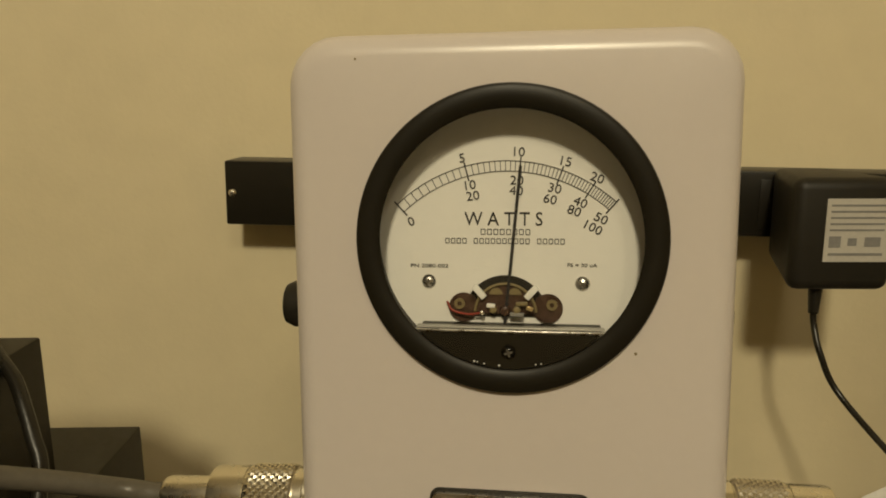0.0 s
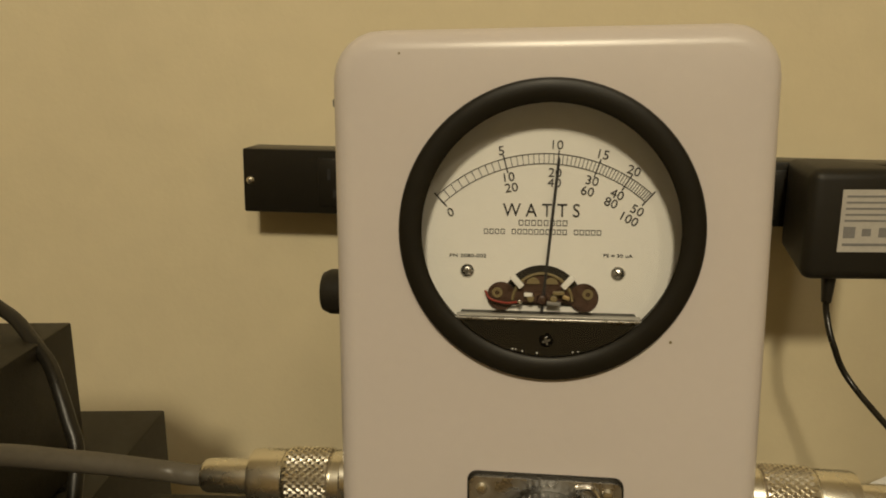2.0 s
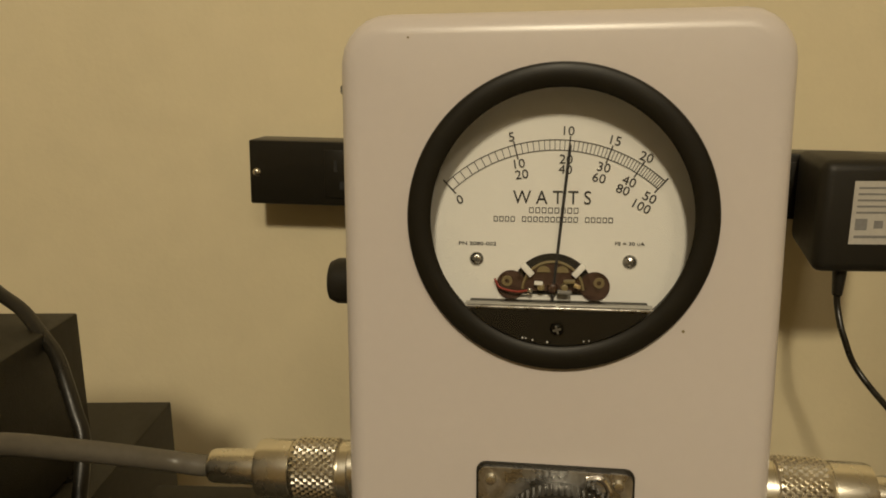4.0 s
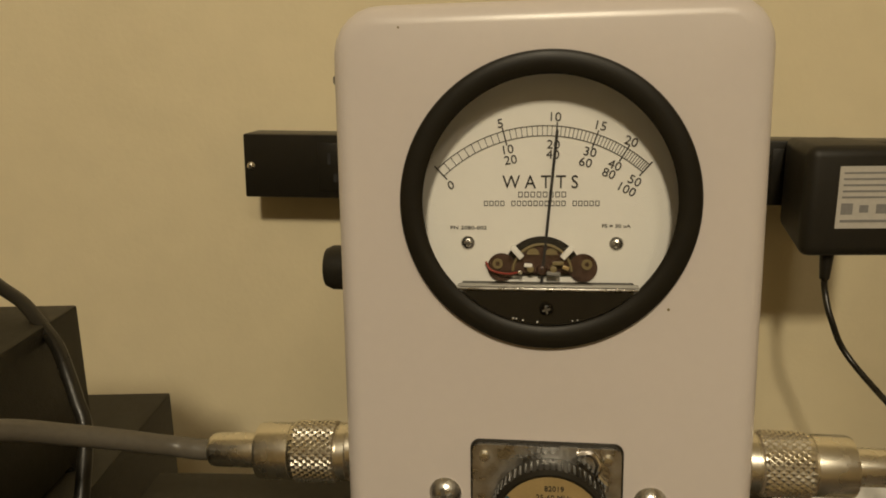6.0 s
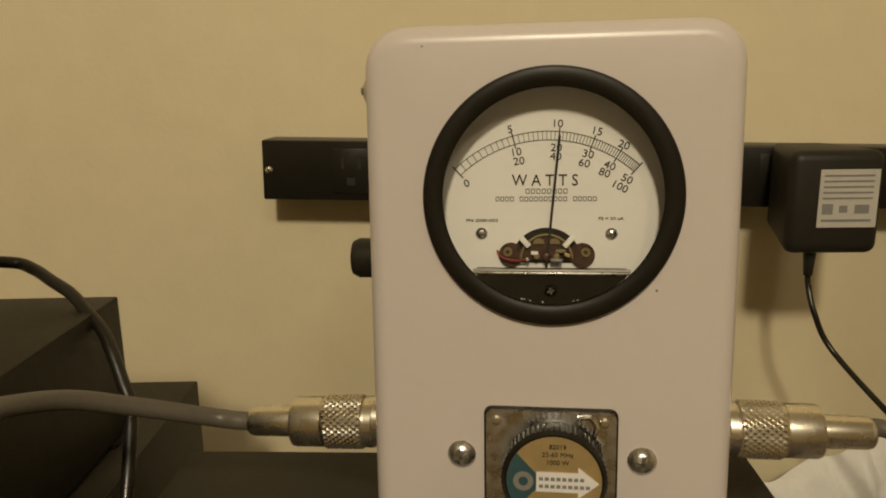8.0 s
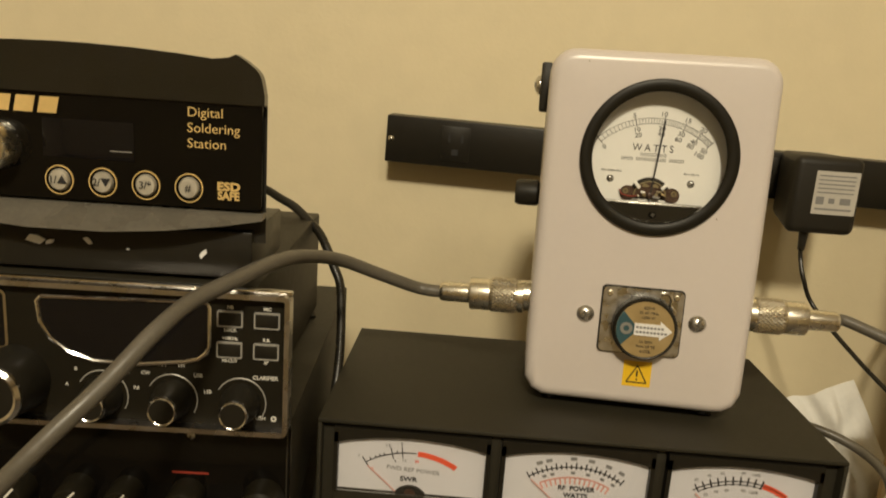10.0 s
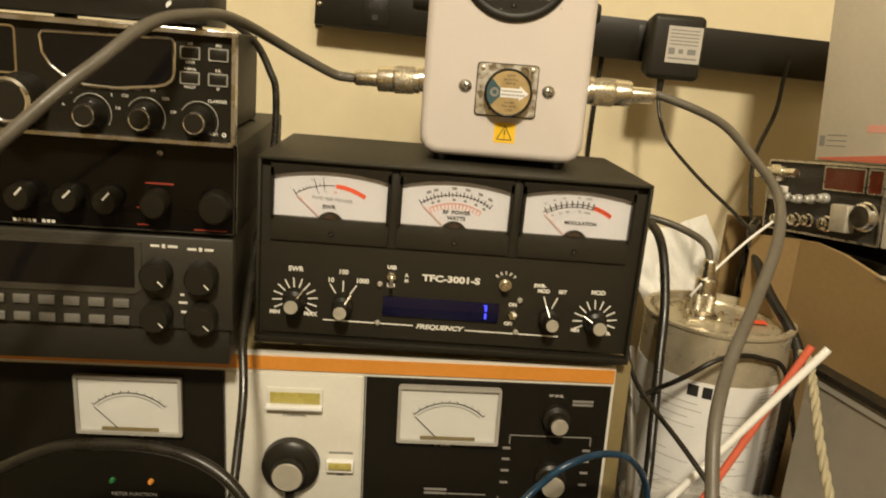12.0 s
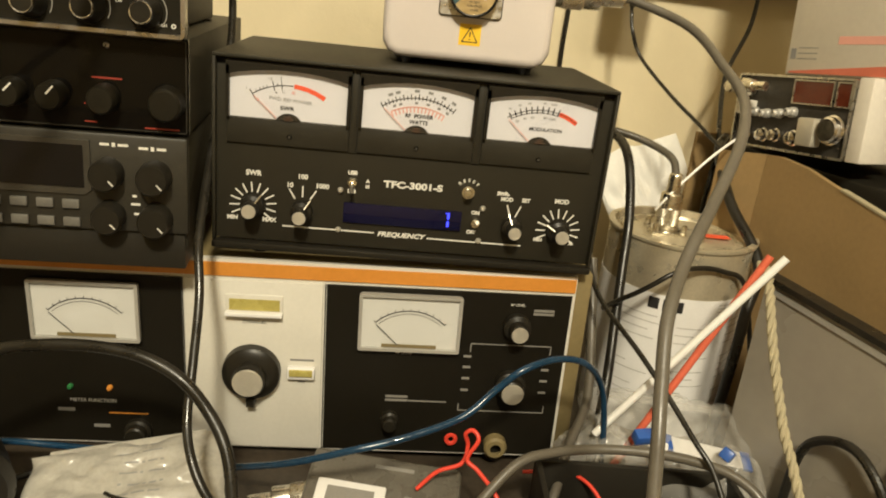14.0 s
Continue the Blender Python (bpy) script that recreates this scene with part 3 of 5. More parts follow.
def plug(label, at, turn):
    """A screw-on coaxial plug along x, its nut towards +x at the origin."""
    th = thing("coaxial_plug", label, "coaxial plug", at, turn, "coaxial plugs")
    body = part("plug_body", lathe([(0.0, -0.0455), (0.0044, -0.0455), (0.0052, -0.0448), (0.0056, -0.0435), (0.0058, -0.0300), (0.0063, -0.0295), (0.0090, -0.0290), (0.0093, -0.0280), (0.0093, -0.0185), (0.0086, -0.0180)], 40, (0, 0, 0), "x"), NICKEL, th, "plated brass barrel")
    nut = part("knurled_nut", lathe([(0.0078, -0.0185), (0.0092, -0.0182), (0.0096, -0.0174), (0.0096, -0.0044), (0.0090, -0.0038), (0.0090, -0.0036), (0.0094, -0.0032), (0.0094, -0.0006), (0.0080, 0.0), (0.0080, 0.0035), (0.007, 0.0035)], 40, (0, 0, 0), "x"), NICKEL, th)
    bm = bmesh.new()
    nl, na = 10, 30
    for i in range(nl):
        for k in range(na):
            a = 2 * math.pi * (k + 0.5 * (i % 2)) / na
            x = -0.0172 + (i + 0.5) * 0.0126 / nl
            out = Vector((0, math.cos(a), math.sin(a)))
            side = Vector((0, -math.sin(a), math.cos(a)))
            c = Vector((x, 0, 0)) + out * 0.00955
            tip = bm.verts.new(c + out * 0.00060)
            ring = [bm.verts.new(c + d) for d in (Vector((0.00122, 0, 0)), side * 0.00098, Vector((-0.00122, 0, 0)), -side * 0.00098)]
            for a1, b1 in zip(ring, ring[1:] + ring[:1]):
                bm.faces.new((tip, a1, b1))
    tagged(part("knurling", bm, NICKEL, nut, smooth=0), kind="stuff")
    th.scale = (1, 0.93, 0.93)
    return th


plug("nickel-plated coaxial plug screwed to the wattmeter side", METER_POSE @ Vector((-0.0580, 0.020, 0.0515)), (0, -2.2, -4.8))
plug("nickel-plated coaxial plug screwed to the wattmeter side", METER_POSE @ Vector((0.0565, 0.020, 0.0535)), (0, 0.5, 175.2))

# ---------------------------------------------------------------- the three-meter box under the wattmeter


def panel_knob(parent, x, z, r, length, y=0.0, pointer=0.0, cap=CAP, skirt=0.0, name="knob"):
    """A turned knob on a front that faces -y."""
    s = skirt or r * 1.25
    ob = part(name, lathe([(0, y - length), (r * 0.8, y - length), (r, y - length * 0.9), (r, y - length * 0.45), (s, y - length * 0.35), (s, y), (0, y)], 28, (x, 0, z)), BLACK_PLASTIC, parent, "black knob with a bright cap")
    part("cap", lathe([(0, y - length - 0.0006), (r * 0.86, y - length - 0.0006), (r * 0.9, y - length + 0.0002)], 28, (x, 0, z)), cap, ob)
    return ob


def toggle(parent, x, z, up=1, y=0.0, name="toggle_switch"):
    ob = part(name, lathe([(0.0, y - 0.0022), (0.0030, y - 0.0022), (0.0036, y - 0.0012), (0.0036, y), (0, y)], 6, (x, 0, z)), NICKEL, parent, "bright toggle switch")
    part("lever", tube([(x, y - 0.001, z), (x, y - 0.006, z + up * 0.0018), (x, y - 0.0105, z + up * 0.0036)], 0.0013, 10), NICKEL, ob)
    return ob


def arc_meter(parent, x0, x1, z0, z1, style):
    """A moving-coil meter with an arched top rim, on the plane y = 0."""
    cx, w, h = (x0 + x1) / 2, x1 - x0, z1 - z0
    meter = part("panel_meter", box(x0 - 0.002, x1 + 0.002, 0.0, 0.006, z0 - 0.001, z1 + 0.002), BLACK_PLASTIC, parent, "white moving-coil panel meter")
    part("meter_card", box(x0, x1, -0.0012, -0.0002, z0, z1), METER_WHITE, meter, "white meter card")
    rim = [(x0 - 0.002, z1 + 0.0026), (x1 + 0.002, z1 + 0.0026), (x1 + 0.002, z1 - 0.0055)] + [(cx + (w / 2 + 0.002) * s, z1 - 0.0052 + 0.0046 * (1 - s * s)) for s in (0.8, 0.5, 0.2, 0, -0.2, -0.5, -0.8)] + [(x0 - 0.002, z1 - 0.0055)]
    part("meter_rim", prism(rim, -0.0048, 0.0), BLACK_PLASTIC, meter)
    for a, b in ((x0 - 0.002, x0), (x1, x1 + 0.002)):
        part("meter_side", box(a, b, -0.0048, 0.0, z0, z1), BLACK_PLASTIC, meter)
    part("meter_foot", box(x0 - 0.002, x1 + 0.002, -0.0016, 0.0, z0 - 0.0165, z0, bevel=0.0005), PANEL_BLACK, meter, "black lower cover of the meter")
    screw(meter, cx + 0.001, -0.0016, z0 - 0.0105, 0.0016, BLACK_GLOSS, "zero_screw", 0.5)
    y = -0.0012
    pz, r = z1 - 0.0098 - 0.041, 0.041
    hub = [(cx + x, max(z0, z0 - 0.0048 + z)) for x, z in arc(0, 0, 0.0090, -58, 58, 20)]
    part("hub", prism(hub, y - 0.0012, y), BLACK_MATTE, meter)
    part("hub_boss", prism([(cx + x, z0 + z) for x, z in arc(0, 0, 0.0028, -90, 90, 12)], y - 0.0018, y - 0.0012), COPPER, meter)

    def at(a, rr):
        return (cx + rr * math.sin(radians(a)), pz + rr * math.cos(radians(a)))

    bm, red = strip(arc(cx, pz, r, -33, 3 if style == "swr" else 33, 30), 0.0005, y), bmesh.new()
    if style == "swr":
        for a in (-33, -29, -25, -22, -19, -13.5, -10, -6.5):
            big = a in (-33, -13.5, -6.5)
            strip([at(a, r - (0.0026 if big else 0)), at(a, r + (0.0032 if big else 0.0014))], 0.0005, y, bm=bm)
        strip(arc(cx, pz, r, 4, 32, 18), 0.0027, y, bm=red)
        words("FWD REF POWER", cx + 0.001, z1 - 0.0188, y, 0.0021, GREY_INK, meter, 3, wide=1.1)
        words("SWR", cx - 0.001, z1 - 0.0238, y, 0.0024, INK, meter, wide=1.15, bold=0.00010)
        for a, text in ((-34.5, "1"), (-15, "1.5"), (-6.5, "2")):
            words(text, *at(a, r + 0.0046), y, 0.0015, INK, meter)
        for a, text in ((-12.5, "4"), (-5.5, "11"), (4, "25")):
            words(text, *at(a, r - 0.0040), y, 0.0015, INK if a < 0 else RED_INK, meter)
        words("0", *at(-31.5, r - 0.0048), y, 0.0015, RED_INK, meter)
    elif style == "power":
        for k in range(21):
            a = -33 + 3.3 * k
            strip([at(a, r - 0.0012), at(a, r + (0.0024 if k % 2 == 0 else 0.0013))], 0.0006, y, bm=bm)
        strip(arc(cx, pz, r - 0.0055, -28, 28, 24), 0.0008, y, bm=red)
        for k in range(15):
            a = -28 + 4 * k
            strip([at(a, r - 0.0090), at(a, r - 0.0055)], 0.0008, y, bm=red)
        grey = bmesh.new()
        for a in (-23, -17, -2, 9, 20, 29):
            strip([at(a - 1.9, r + 0.0044), at(a + 1.9, r + 0.0044)], 0.0017, y, bm=grey)
            strip([at(a - 1.5, r - 0.0030), at(a + 1.5, r - 0.0030)], 0.0014, y, bm=grey)
        tagged(part("scale_figures", grey, GREY_INK, meter), kind="stuff")
        words("RF  POWER", cx + 0.001, z1 - 0.0212, y, 0.0024, INK, meter, bold=0.00010)
        words("WATTS", cx + 0.001, z1 - 0.0250, y, 0.0024, INK, meter, bold=0.00010)
    else:
        strip(arc(cx, pz, r - 0.0017, -30, 14, 24), 0.0004, y, bm=bm)
        for k in range(10):
            a = -30 + 4.9 * k
            strip([at(a, r - 0.0022), at(a, r + 0.0024)], 0.0007, y, bm=bm)
        strip(arc(cx, pz, r - 0.0002, 15, 33, 14), 0.0028, y, bm=red)
        for a, text in ((-26, "20"), (-18, "40"), (-10, "60"), (2.5, "80"), (10, "100%")):
            words(text, *at(a, r - 0.0047), y, 0.0015, GREY_INK, meter)
            words(text, *at(a - 2, r + 0.0044), y, 0.0014, GREY_INK, meter)
        words("MODULATION", cx + 0.003, z1 - 0.0222, y, 0.0022, INK, meter, bold=0.00008)
    part("scale", bm, INK, meter)
    part("red_scale", red, RED_INK if style != "power" else PINK_INK, meter)
    part("needle", strip([(cx - 0.0072, z0 + 0.001), at(-32.5, r - 0.0012)], 0.0005, y - 0.0014, 0.0002), PINK_INK, meter, "thin red needle at rest")
    part("meter_glass", box(x0 - 0.0005, x1 + 0.0005, -0.0040, -0.0036, z0, z1 - 0.0005), GLASS, meter).visible_shadow = False
    return meter


def rays(parent, cx, cz, r0, r1, angles, y=0.0, width=0.0009):
    for a in angles:
        s, c = math.sin(radians(a)), math.cos(radians(a))
        part("dial_mark", strip([(cx + r0 * s, cz + r0 * c), (cx + r1 * s, cz + r1 * c)], width, y), WHITE_INK, parent, smooth=0)


def meter_box():
    th = thing("meter_box", "black test box with three white meters on the generator", "test meter", (0.0, 0.0, 0.0))
    x0, x1, zb = -0.1165, 0.1325, -0.1185
    bm = box(x0, x1, 0.0005, 0.128, zb, -0.0022, bevel=0.001)
    part("body", bm, PANEL_BLACK, th, "black steel body")
    part("top_cover", box(x0 - 0.001, x1 + 0.001, -0.0055, 0.129, -0.0022, 0.0, bevel=0.0006), BLACK_CRINKLE, th, "matt black folded steel cover")
    for sx in (x0 - 0.001, x1 - 0.001):
        part("side_cover", box(sx, sx + 0.002, -0.0055, 0.129, zb, -0.0022, bevel=0.0005), BLACK_CRINKLE, th)
    part("bottom_lip", box(x0 - 0.001, x1 + 0.001, -0.0075, 0.0005, zb - 0.0045, zb, bevel=0.001), BLACK_PLASTIC, th)
    for mx0, mx1, st in ((-0.1075, -0.0360, "swr"), (-0.0265, 0.0425, "power"), (0.0525, 0.1215, "mod")):
        arc_meter(th, mx0, mx1, -0.0378, -0.0068, st)
    for sx in (-0.0315, 0.0475):
        part("meter_divider", box(sx - 0.0022, sx + 0.0022, -0.0010, 0.0, -0.055, -0.003, bevel=0.0003), PANEL_BLACK, th)
    # lettering and marks
    for text, x, z, h in (("SWR", -0.0925, -0.0735, 0.0032), ("10", -0.0695, -0.0795, 0.0030), ("100", -0.0615, -0.0735, 0.0030), ("1000", -0.0488, -0.0788, 0.0030), ("USB", -0.0300, -0.0680, 0.0024), ("LSB", -0.0300, -0.0802, 0.0024), ("A", -0.0200, -0.0728, 0.0022), ("M", -0.0200, -0.0765, 0.0022), ("ON", 0.0520, -0.0880, 0.0024), ("OFF", 0.0505, -0.1015, 0.0024), ("SWR-", 0.0690, -0.0735, 0.0024), ("MOD", 0.0718, -0.0770, 0.0024), ("SET", 0.0845, -0.0768, 0.0024), ("MOD", 0.1085, -0.0755, 0.0028), ("MIN", -0.1055, -0.1040, 0.0026), ("MAX", -0.0820, -0.1040, 0.0028), ("MIN", 0.0960, -0.1030, 0.0022), ("X", 0.1185, -0.1040, 0.0022)):
        words(text, x, z, 0.0, h, WHITE_INK, th, bold=0.00018)
    words("TFC-3001-S", 0.0095, -0.0736, 0.0, 0.0041, WHITE_INK, th, wide=1.32, bold=0.00025)
    words("FREQUENCY", 0.0040, -0.1078, 0.0, 0.0030, WHITE_INK, th, wide=1.25, bold=0.0002, shear=0.25)
    for k, ch in enumerate("RESET"):
        a = -46 + 23 * k
        words(ch, 0.0455 + 0.0078 * math.sin(radians(a)), -0.0742 + 0.0078 * math.cos(radians(a)), 0.0, 0.0020, WHITE_INK, th, a, bold=0.0001)
    bar_parts("white_rule", [(-0.0735, -0.0135, -0.1078, -0.1069), (0.0215, 0.0850, -0.1088, -0.1079)], 0.0, WHITE_INK, th)
    rays(th, -0.0925, -0.0945, 0.0085, 0.0150, range(-115, 130, 22))
    rays(th, 0.1085, -0.0955, 0.0085, 0.0150, range(-115, 130, 22))
    rays(th, -0.0612, -0.0960, 0.0090, 0.0165, (-32, 0, 32))
    rays(th, 0.0768, -0.0930, 0.0040, 0.0130, (-20, 22))
    for x, z, r, ln, pa in ((-0.0925, -0.0945, 0.0050, 0.017, 35), (-0.0612, -0.0960, 0.0048, 0.018, 32), (0.0768, -0.0950, 0.0046, 0.017, -20), (0.1085, -0.0955, 0.0050, 0.016, -60)):
        k = panel_knob(th, x, z, r, ln, 0.0, cap=CAP, skirt=r * 1.45)
        s, c = math.sin(radians(pa)), math.cos(radians(pa))
        part("pointer", tube([(x + 0.003 * s, -0.012, z + 0.003 * c), (x + 0.011 * s, -0.008, z + 0.011 * c)], 0.0006, 8, 2), NICKEL, k)
    toggle(th, -0.0298, -0.0742, -1)
    toggle(th, 0.0525, -0.0950, 1)
    part("reset_button", lathe([(0, -0.007), (0.0026, -0.0068), (0.0030, -0.002), (0.0042, -0.002), (0.0042, 0), (0, 0)], 24, (0.0455, 0, -0.0742)), NICKEL, th, "bright push button")
    for x, z in ((-0.0372, -0.0800), (-0.0372, -0.1070), (0.0565, -0.0845), (0.0560, -0.1072)):
        part("stud", lathe([(0, -0.0022), (0.0012, -0.0019), (0.0020, -0.0006), (0.0020, 0)], 16, (x, 0, z)), CAP, th)
    disp = part("frequency_display", box(-0.0345, 0.0430, -0.0012, 0.0, -0.1012, -0.0878, bevel=0.0003), BLUE_LCD, th, "dark blue display with one lit digit")
    bm = bars([(0.0335, 0.0350, -0.0935, -0.0898), (0.0335, 0.0350, -0.0988, -0.0950), (0.0322, 0.0350, -0.0898, -0.0892)], -0.0012)
    part("lit_digit", bm, BLUE_DIGIT, disp, "lit blue digit")
    for fx in (-0.09, 0.105):
        for fyy in (0.02, 0.11):
            part("rubber_foot", lathe([(0, -0.1335), (0.006, -0.1335), (0.007, -0.118), (0, -0.118)], 18, (fx, fyy, 0.0), "z"), BLACK_RUBBER, th)
    return th


meter_box()

# ---------------------------------------------------------------- the signal generator at the bottom of the stack


def square_meter(parent, x0, x1, z0, z1):
    m = part("panel_meter", box(x0 - 0.0015, x1 + 0.0015, -0.004, 0.0, z0 - 0.0015, z1 + 0.0015, bevel=0.0012), PEWTER, parent, "clear-fronted panel meter")
    y = -0.0044
    part("meter_card", box(x0, x1, y, -0.0042, z0, z1), CREAM_DIAL, m, "off-white meter card")
    part("meter_frame", ring_frame(x0 - 0.0022, x1 + 0.0022, z0 - 0.0022, z1 + 0.0022, 0.0022, 0.0015, -0.0070, -0.004), PEWTER, m, "pale moulded frame")
    cx, pz, r = (x0 + x1) / 2, z0 - 0.006, 0.034
    bm = strip(arc(cx, pz, r, -44, 44, 30), 0.0007, y)
    strip(arc(cx, pz, r - 0.0022, -42, 42, 30), 0.0003, y, bm=bm)
    for k in range(11):
        a = radians(-44 + 8.8 * k)
        strip([(cx + r * math.sin(a), pz + r * math.cos(a)), (cx + (r + 0.0018) * math.sin(a), pz + (r + 0.0018) * math.cos(a))], 0.0005, y, bm=bm)
    part("scale", bm, INK, m)
    part("needle", strip([(cx - 0.008, z0 + 0.0022), (cx + 0.033 * math.sin(radians(-45)), pz + 0.033 * math.cos(radians(-45)))], 0.0005, y - 0.0008), INK, m)
    part("meter_foot", box(cx - 0.019, cx + 0.019, y - 0.0008, y, z0 + 0.0003, z0 + 0.0026), TAN, m)
    part("meter_glass", box(x0, x1, y - 0.0020, y - 0.0016, z0, z1), GLASS, m).visible_shadow = False
    return m


def signal_generator():
    th = thing("signal_generator", "old signal generator with orange band and two meters", "signal generator", (0.0, 0.0, -0.1334), (0, -1.4, 0))
    o = 0.1334
    x0, x1, zt, zb = -0.33, 0.1285, 0.0035, -0.143
    part("case", box(x0 - 0.002, x1 + 0.012, 0.004, 0.20, zb, zt, bevel=0.002), TAN, th, "tan painted steel case")
    part("front_frame", box(x0, x1, 0.0, 0.004, zb, zt - 0.001), CREAM_PANEL, th, "cream front frame")
    part("orange_band", box(x0 + 0.002, x1 - 0.0008, -0.0012, 0.0, -0.0092, 0.0002), ORANGE, th, "orange stripe")
    letters = ([(-0.255 + k * 0.0048, -0.2512 + k * 0.0048, -0.0052, -0.0018) for k in range(13) if k not in (4, 8)] + [(-0.178, -0.166, -0.0052, -0.0018), (-0.150, -0.139, -0.0052, -0.0018)])
    bar_parts("maker_line", letters, -0.0012, GOLD_INK, th)
    left = part("left_panel", box(x0 + 0.004, -0.1390, -0.0014, 0.0, zb + 0.002, -0.0118), GEN_BLACK, th, "black left panel")
    centre = part("centre_panel", box(-0.1365, -0.0450, -0.0022, 0.0, zb + 0.002, -0.0118, bevel=0.0005), CREAM_PANEL, th, "cream centre panel")
    right = part("right_panel", box(-0.0425, 0.1262, -0.0014, 0.0, zb + 0.002, -0.0118), GEN_BLACK, th, "black right panel")
    bar_parts("panel_edge", [(-0.1388, -0.1381, zb, -0.0118), (-0.0438, -0.0430, zb, -0.0118)], -0.0002, INK, th)
    z = lambda v: v + o
    square_meter(th, -0.2345, -0.1680, z(-0.1905), z(-0.1520))
    square_meter(th, -0.0180, 0.0480, z(-0.1885), z(-0.1505))
    words("% MOD", -0.198, z(-0.1955), -0.0014, 0.0018, WHITE_INK, left)
    words("RF LEVEL", 0.0120, z(-0.1940), -0.0014, 0.0020, WHITE_INK, right)
    words("METER FUNCTION", -0.2020, z(-0.2415), -0.0014, 0.0026, LIGHT_INK, left)
    bar_parts("printed_line", [(-0.2265, -0.2150, z(-0.2505), z(-0.2480)), (-0.203, -0.192, z(-0.2630), z(-0.2605))], -0.0014, GREY_BUTTON, left)
    part("orange_rule", bars([(-0.192, -0.165, z(-0.2515), z(-0.2506))], -0.0014), ORANGE, left)
    for x, m in ((-0.2165, BLUE_PART), (-0.1900, ORANGE)):
        part("indicator", lathe([(0, -0.005), (0.0014, -0.0045), (0.0020, -0.003), (0.0020, -0.0014), (0, -0.0014)], 16, (x, 0, z(-0.2305))), mat("green_indicator", (0.03, 0.16, 0.05), 0.3) if x < -0.2 else m, left)
    panel_knob(th, -0.172, z(-0.264), 0.0075, 0.012, -0.0014, cap=BLACK_PLASTIC)
    # channel window, main dial and rocker on the cream panel
    win = part("channel_window", box(-0.1095, -0.0715, -0.0040, -0.0022, z(-0.1690), z(-0.1545), bevel=0.0006), CREAM_PANEL, centre)
    part("channel_display", box(-0.1070, -0.0735, -0.0046, -0.0040, z(-0.1655), z(-0.1575)), LCD_OLIVE, win, "olive channel display")
    part("window_ledge", box(-0.1095, -0.0715, -0.0085, -0.0022, z(-0.1690), z(-0.1662), bevel=0.0006), WHITE_LABEL, win)
    words("CHANNEL", -0.0905, z(-0.1752), -0.0022, 0.0021, INK, centre, wide=1.15)
    dial = part("main_dial", lathe([(0, -0.021), (0.0105, -0.0205), (0.0112, -0.0195), (0.0112, -0.012), (0.0175, -0.0105), (0.0196, -0.0085), (0.0200, -0.0022), (0, -0.0022)], 48, (-0.0925, 0, z(-0.2120))), BLACK_PLASTIC, th, "large black tuning dial with a bright cap")
    part("cap", lathe([(0, -0.0216), (0.0098, -0.0216), (0.0103, -0.0208)], 40, (-0.0925, 0, z(-0.2120))), CAP, dial)
    part("finger_stop", box(-0.0955, -0.0895, -0.011, -0.0022, z(-0.2370), z(-0.2300), bevel=0.0006), BLACK_PLASTIC, dial)
    sw = part("rocker_switch", box(-0.0680, -0.0490, -0.0070, -0.0022, z(-0.2160), z(-0.2070), bevel=0.001), WHITE_LABEL, centre, "white rocker switch")
    part("rocker", box(-0.0665, -0.0505, -0.0085, -0.0070, z(-0.2128), z(-0.2078), bevel=0.0005), LCD_OLIVE, sw)
    bar_parts("printed_line", [(-0.0665, -0.0500, z(-0.2035), z(-0.2020)), (-0.0610, -0.0560, z(-0.2205), z(-0.2192))], -0.0022, GREY_INK, centre)
    # right panel: two knobs and the framed attenuator scale
    words("RF LEVEL", 0.0890, z(-0.1535), -0.0014, 0.0018, WHITE_INK, right)
    bar_parts("printed_line", [(0.1005, 0.1150, z(-0.1580), z(-0.1562)), (0.1005, 0.1150, z(-0.1605), z(-0.1588))], -0.0014, GREY_BUTTON, right)
    panel_knob(th, 0.0895, z(-0.1690), 0.0065, 0.016, -0.0014, skirt=0.0095)
    panel_knob(th, 0.0895, z(-0.2150), 0.0088, 0.016, -0.0014, skirt=0.011)
    for a in (((0.0590, z(-0.1910)), (0.0590, z(-0.1845)), (0.1160, z(-0.1845)), (0.1160, z(-0.1910))), ((0.0540, z(-0.2330)), (0.0540, z(-0.2385)), (0.1165, z(-0.2385)), (0.1165, z(-0.2330)))):
        bm = bmesh.new()
        for p, q in zip(a, a[1:]):
            strip([p, q], 0.0008, -0.0014, bm=bm)
        part("printed_bracket", bm, GREY_BUTTON, right)
    bar_parts("printed_mark", [(x, x + 0.0055, z(v), z(v) + 0.0018) for x in (0.0545, 0.1110) for v in (-0.1955, -0.2040, -0.2130, -0.2225)], -0.0014, GREY_BUTTON, right)
    bar_parts("printed_mark", [(0.0010, 0.0170, z(-0.2300), z(-0.2282)), (0.0010, 0.0170, z(-0.2330), z(-0.2312)), (0.0175, 0.0450, z(-0.2328), z(-0.2318))], -0.0014, GREY_BUTTON, right)
    for x in (0.0050,):
        panel_knob(th, x, z(-0.2470), 0.005, 0.012, -0.0014, cap=BLACK_PLASTIC)
    part("jack", lathe([(0.004, -0.010), (0.0070, -0.010), (0.0085, -0.008), (0.0085, -0.0014)], 24, (0.0835, 0, z(-0.2655))), TAN, right, "brass jack")
    for fx in (-0.28, 0.09):
        for fyy in (0.03, 0.17):
            part("rubber_foot", lathe([(0, zb - 0.0075), (0.009, zb - 0.0075), (0.010, zb), (0, zb)], 18, (fx, fyy, 0.0), "z"), BLACK_RUBBER, th)
    return th


signal_generator()

# ---------------------------------------------------------------- the left-hand stack


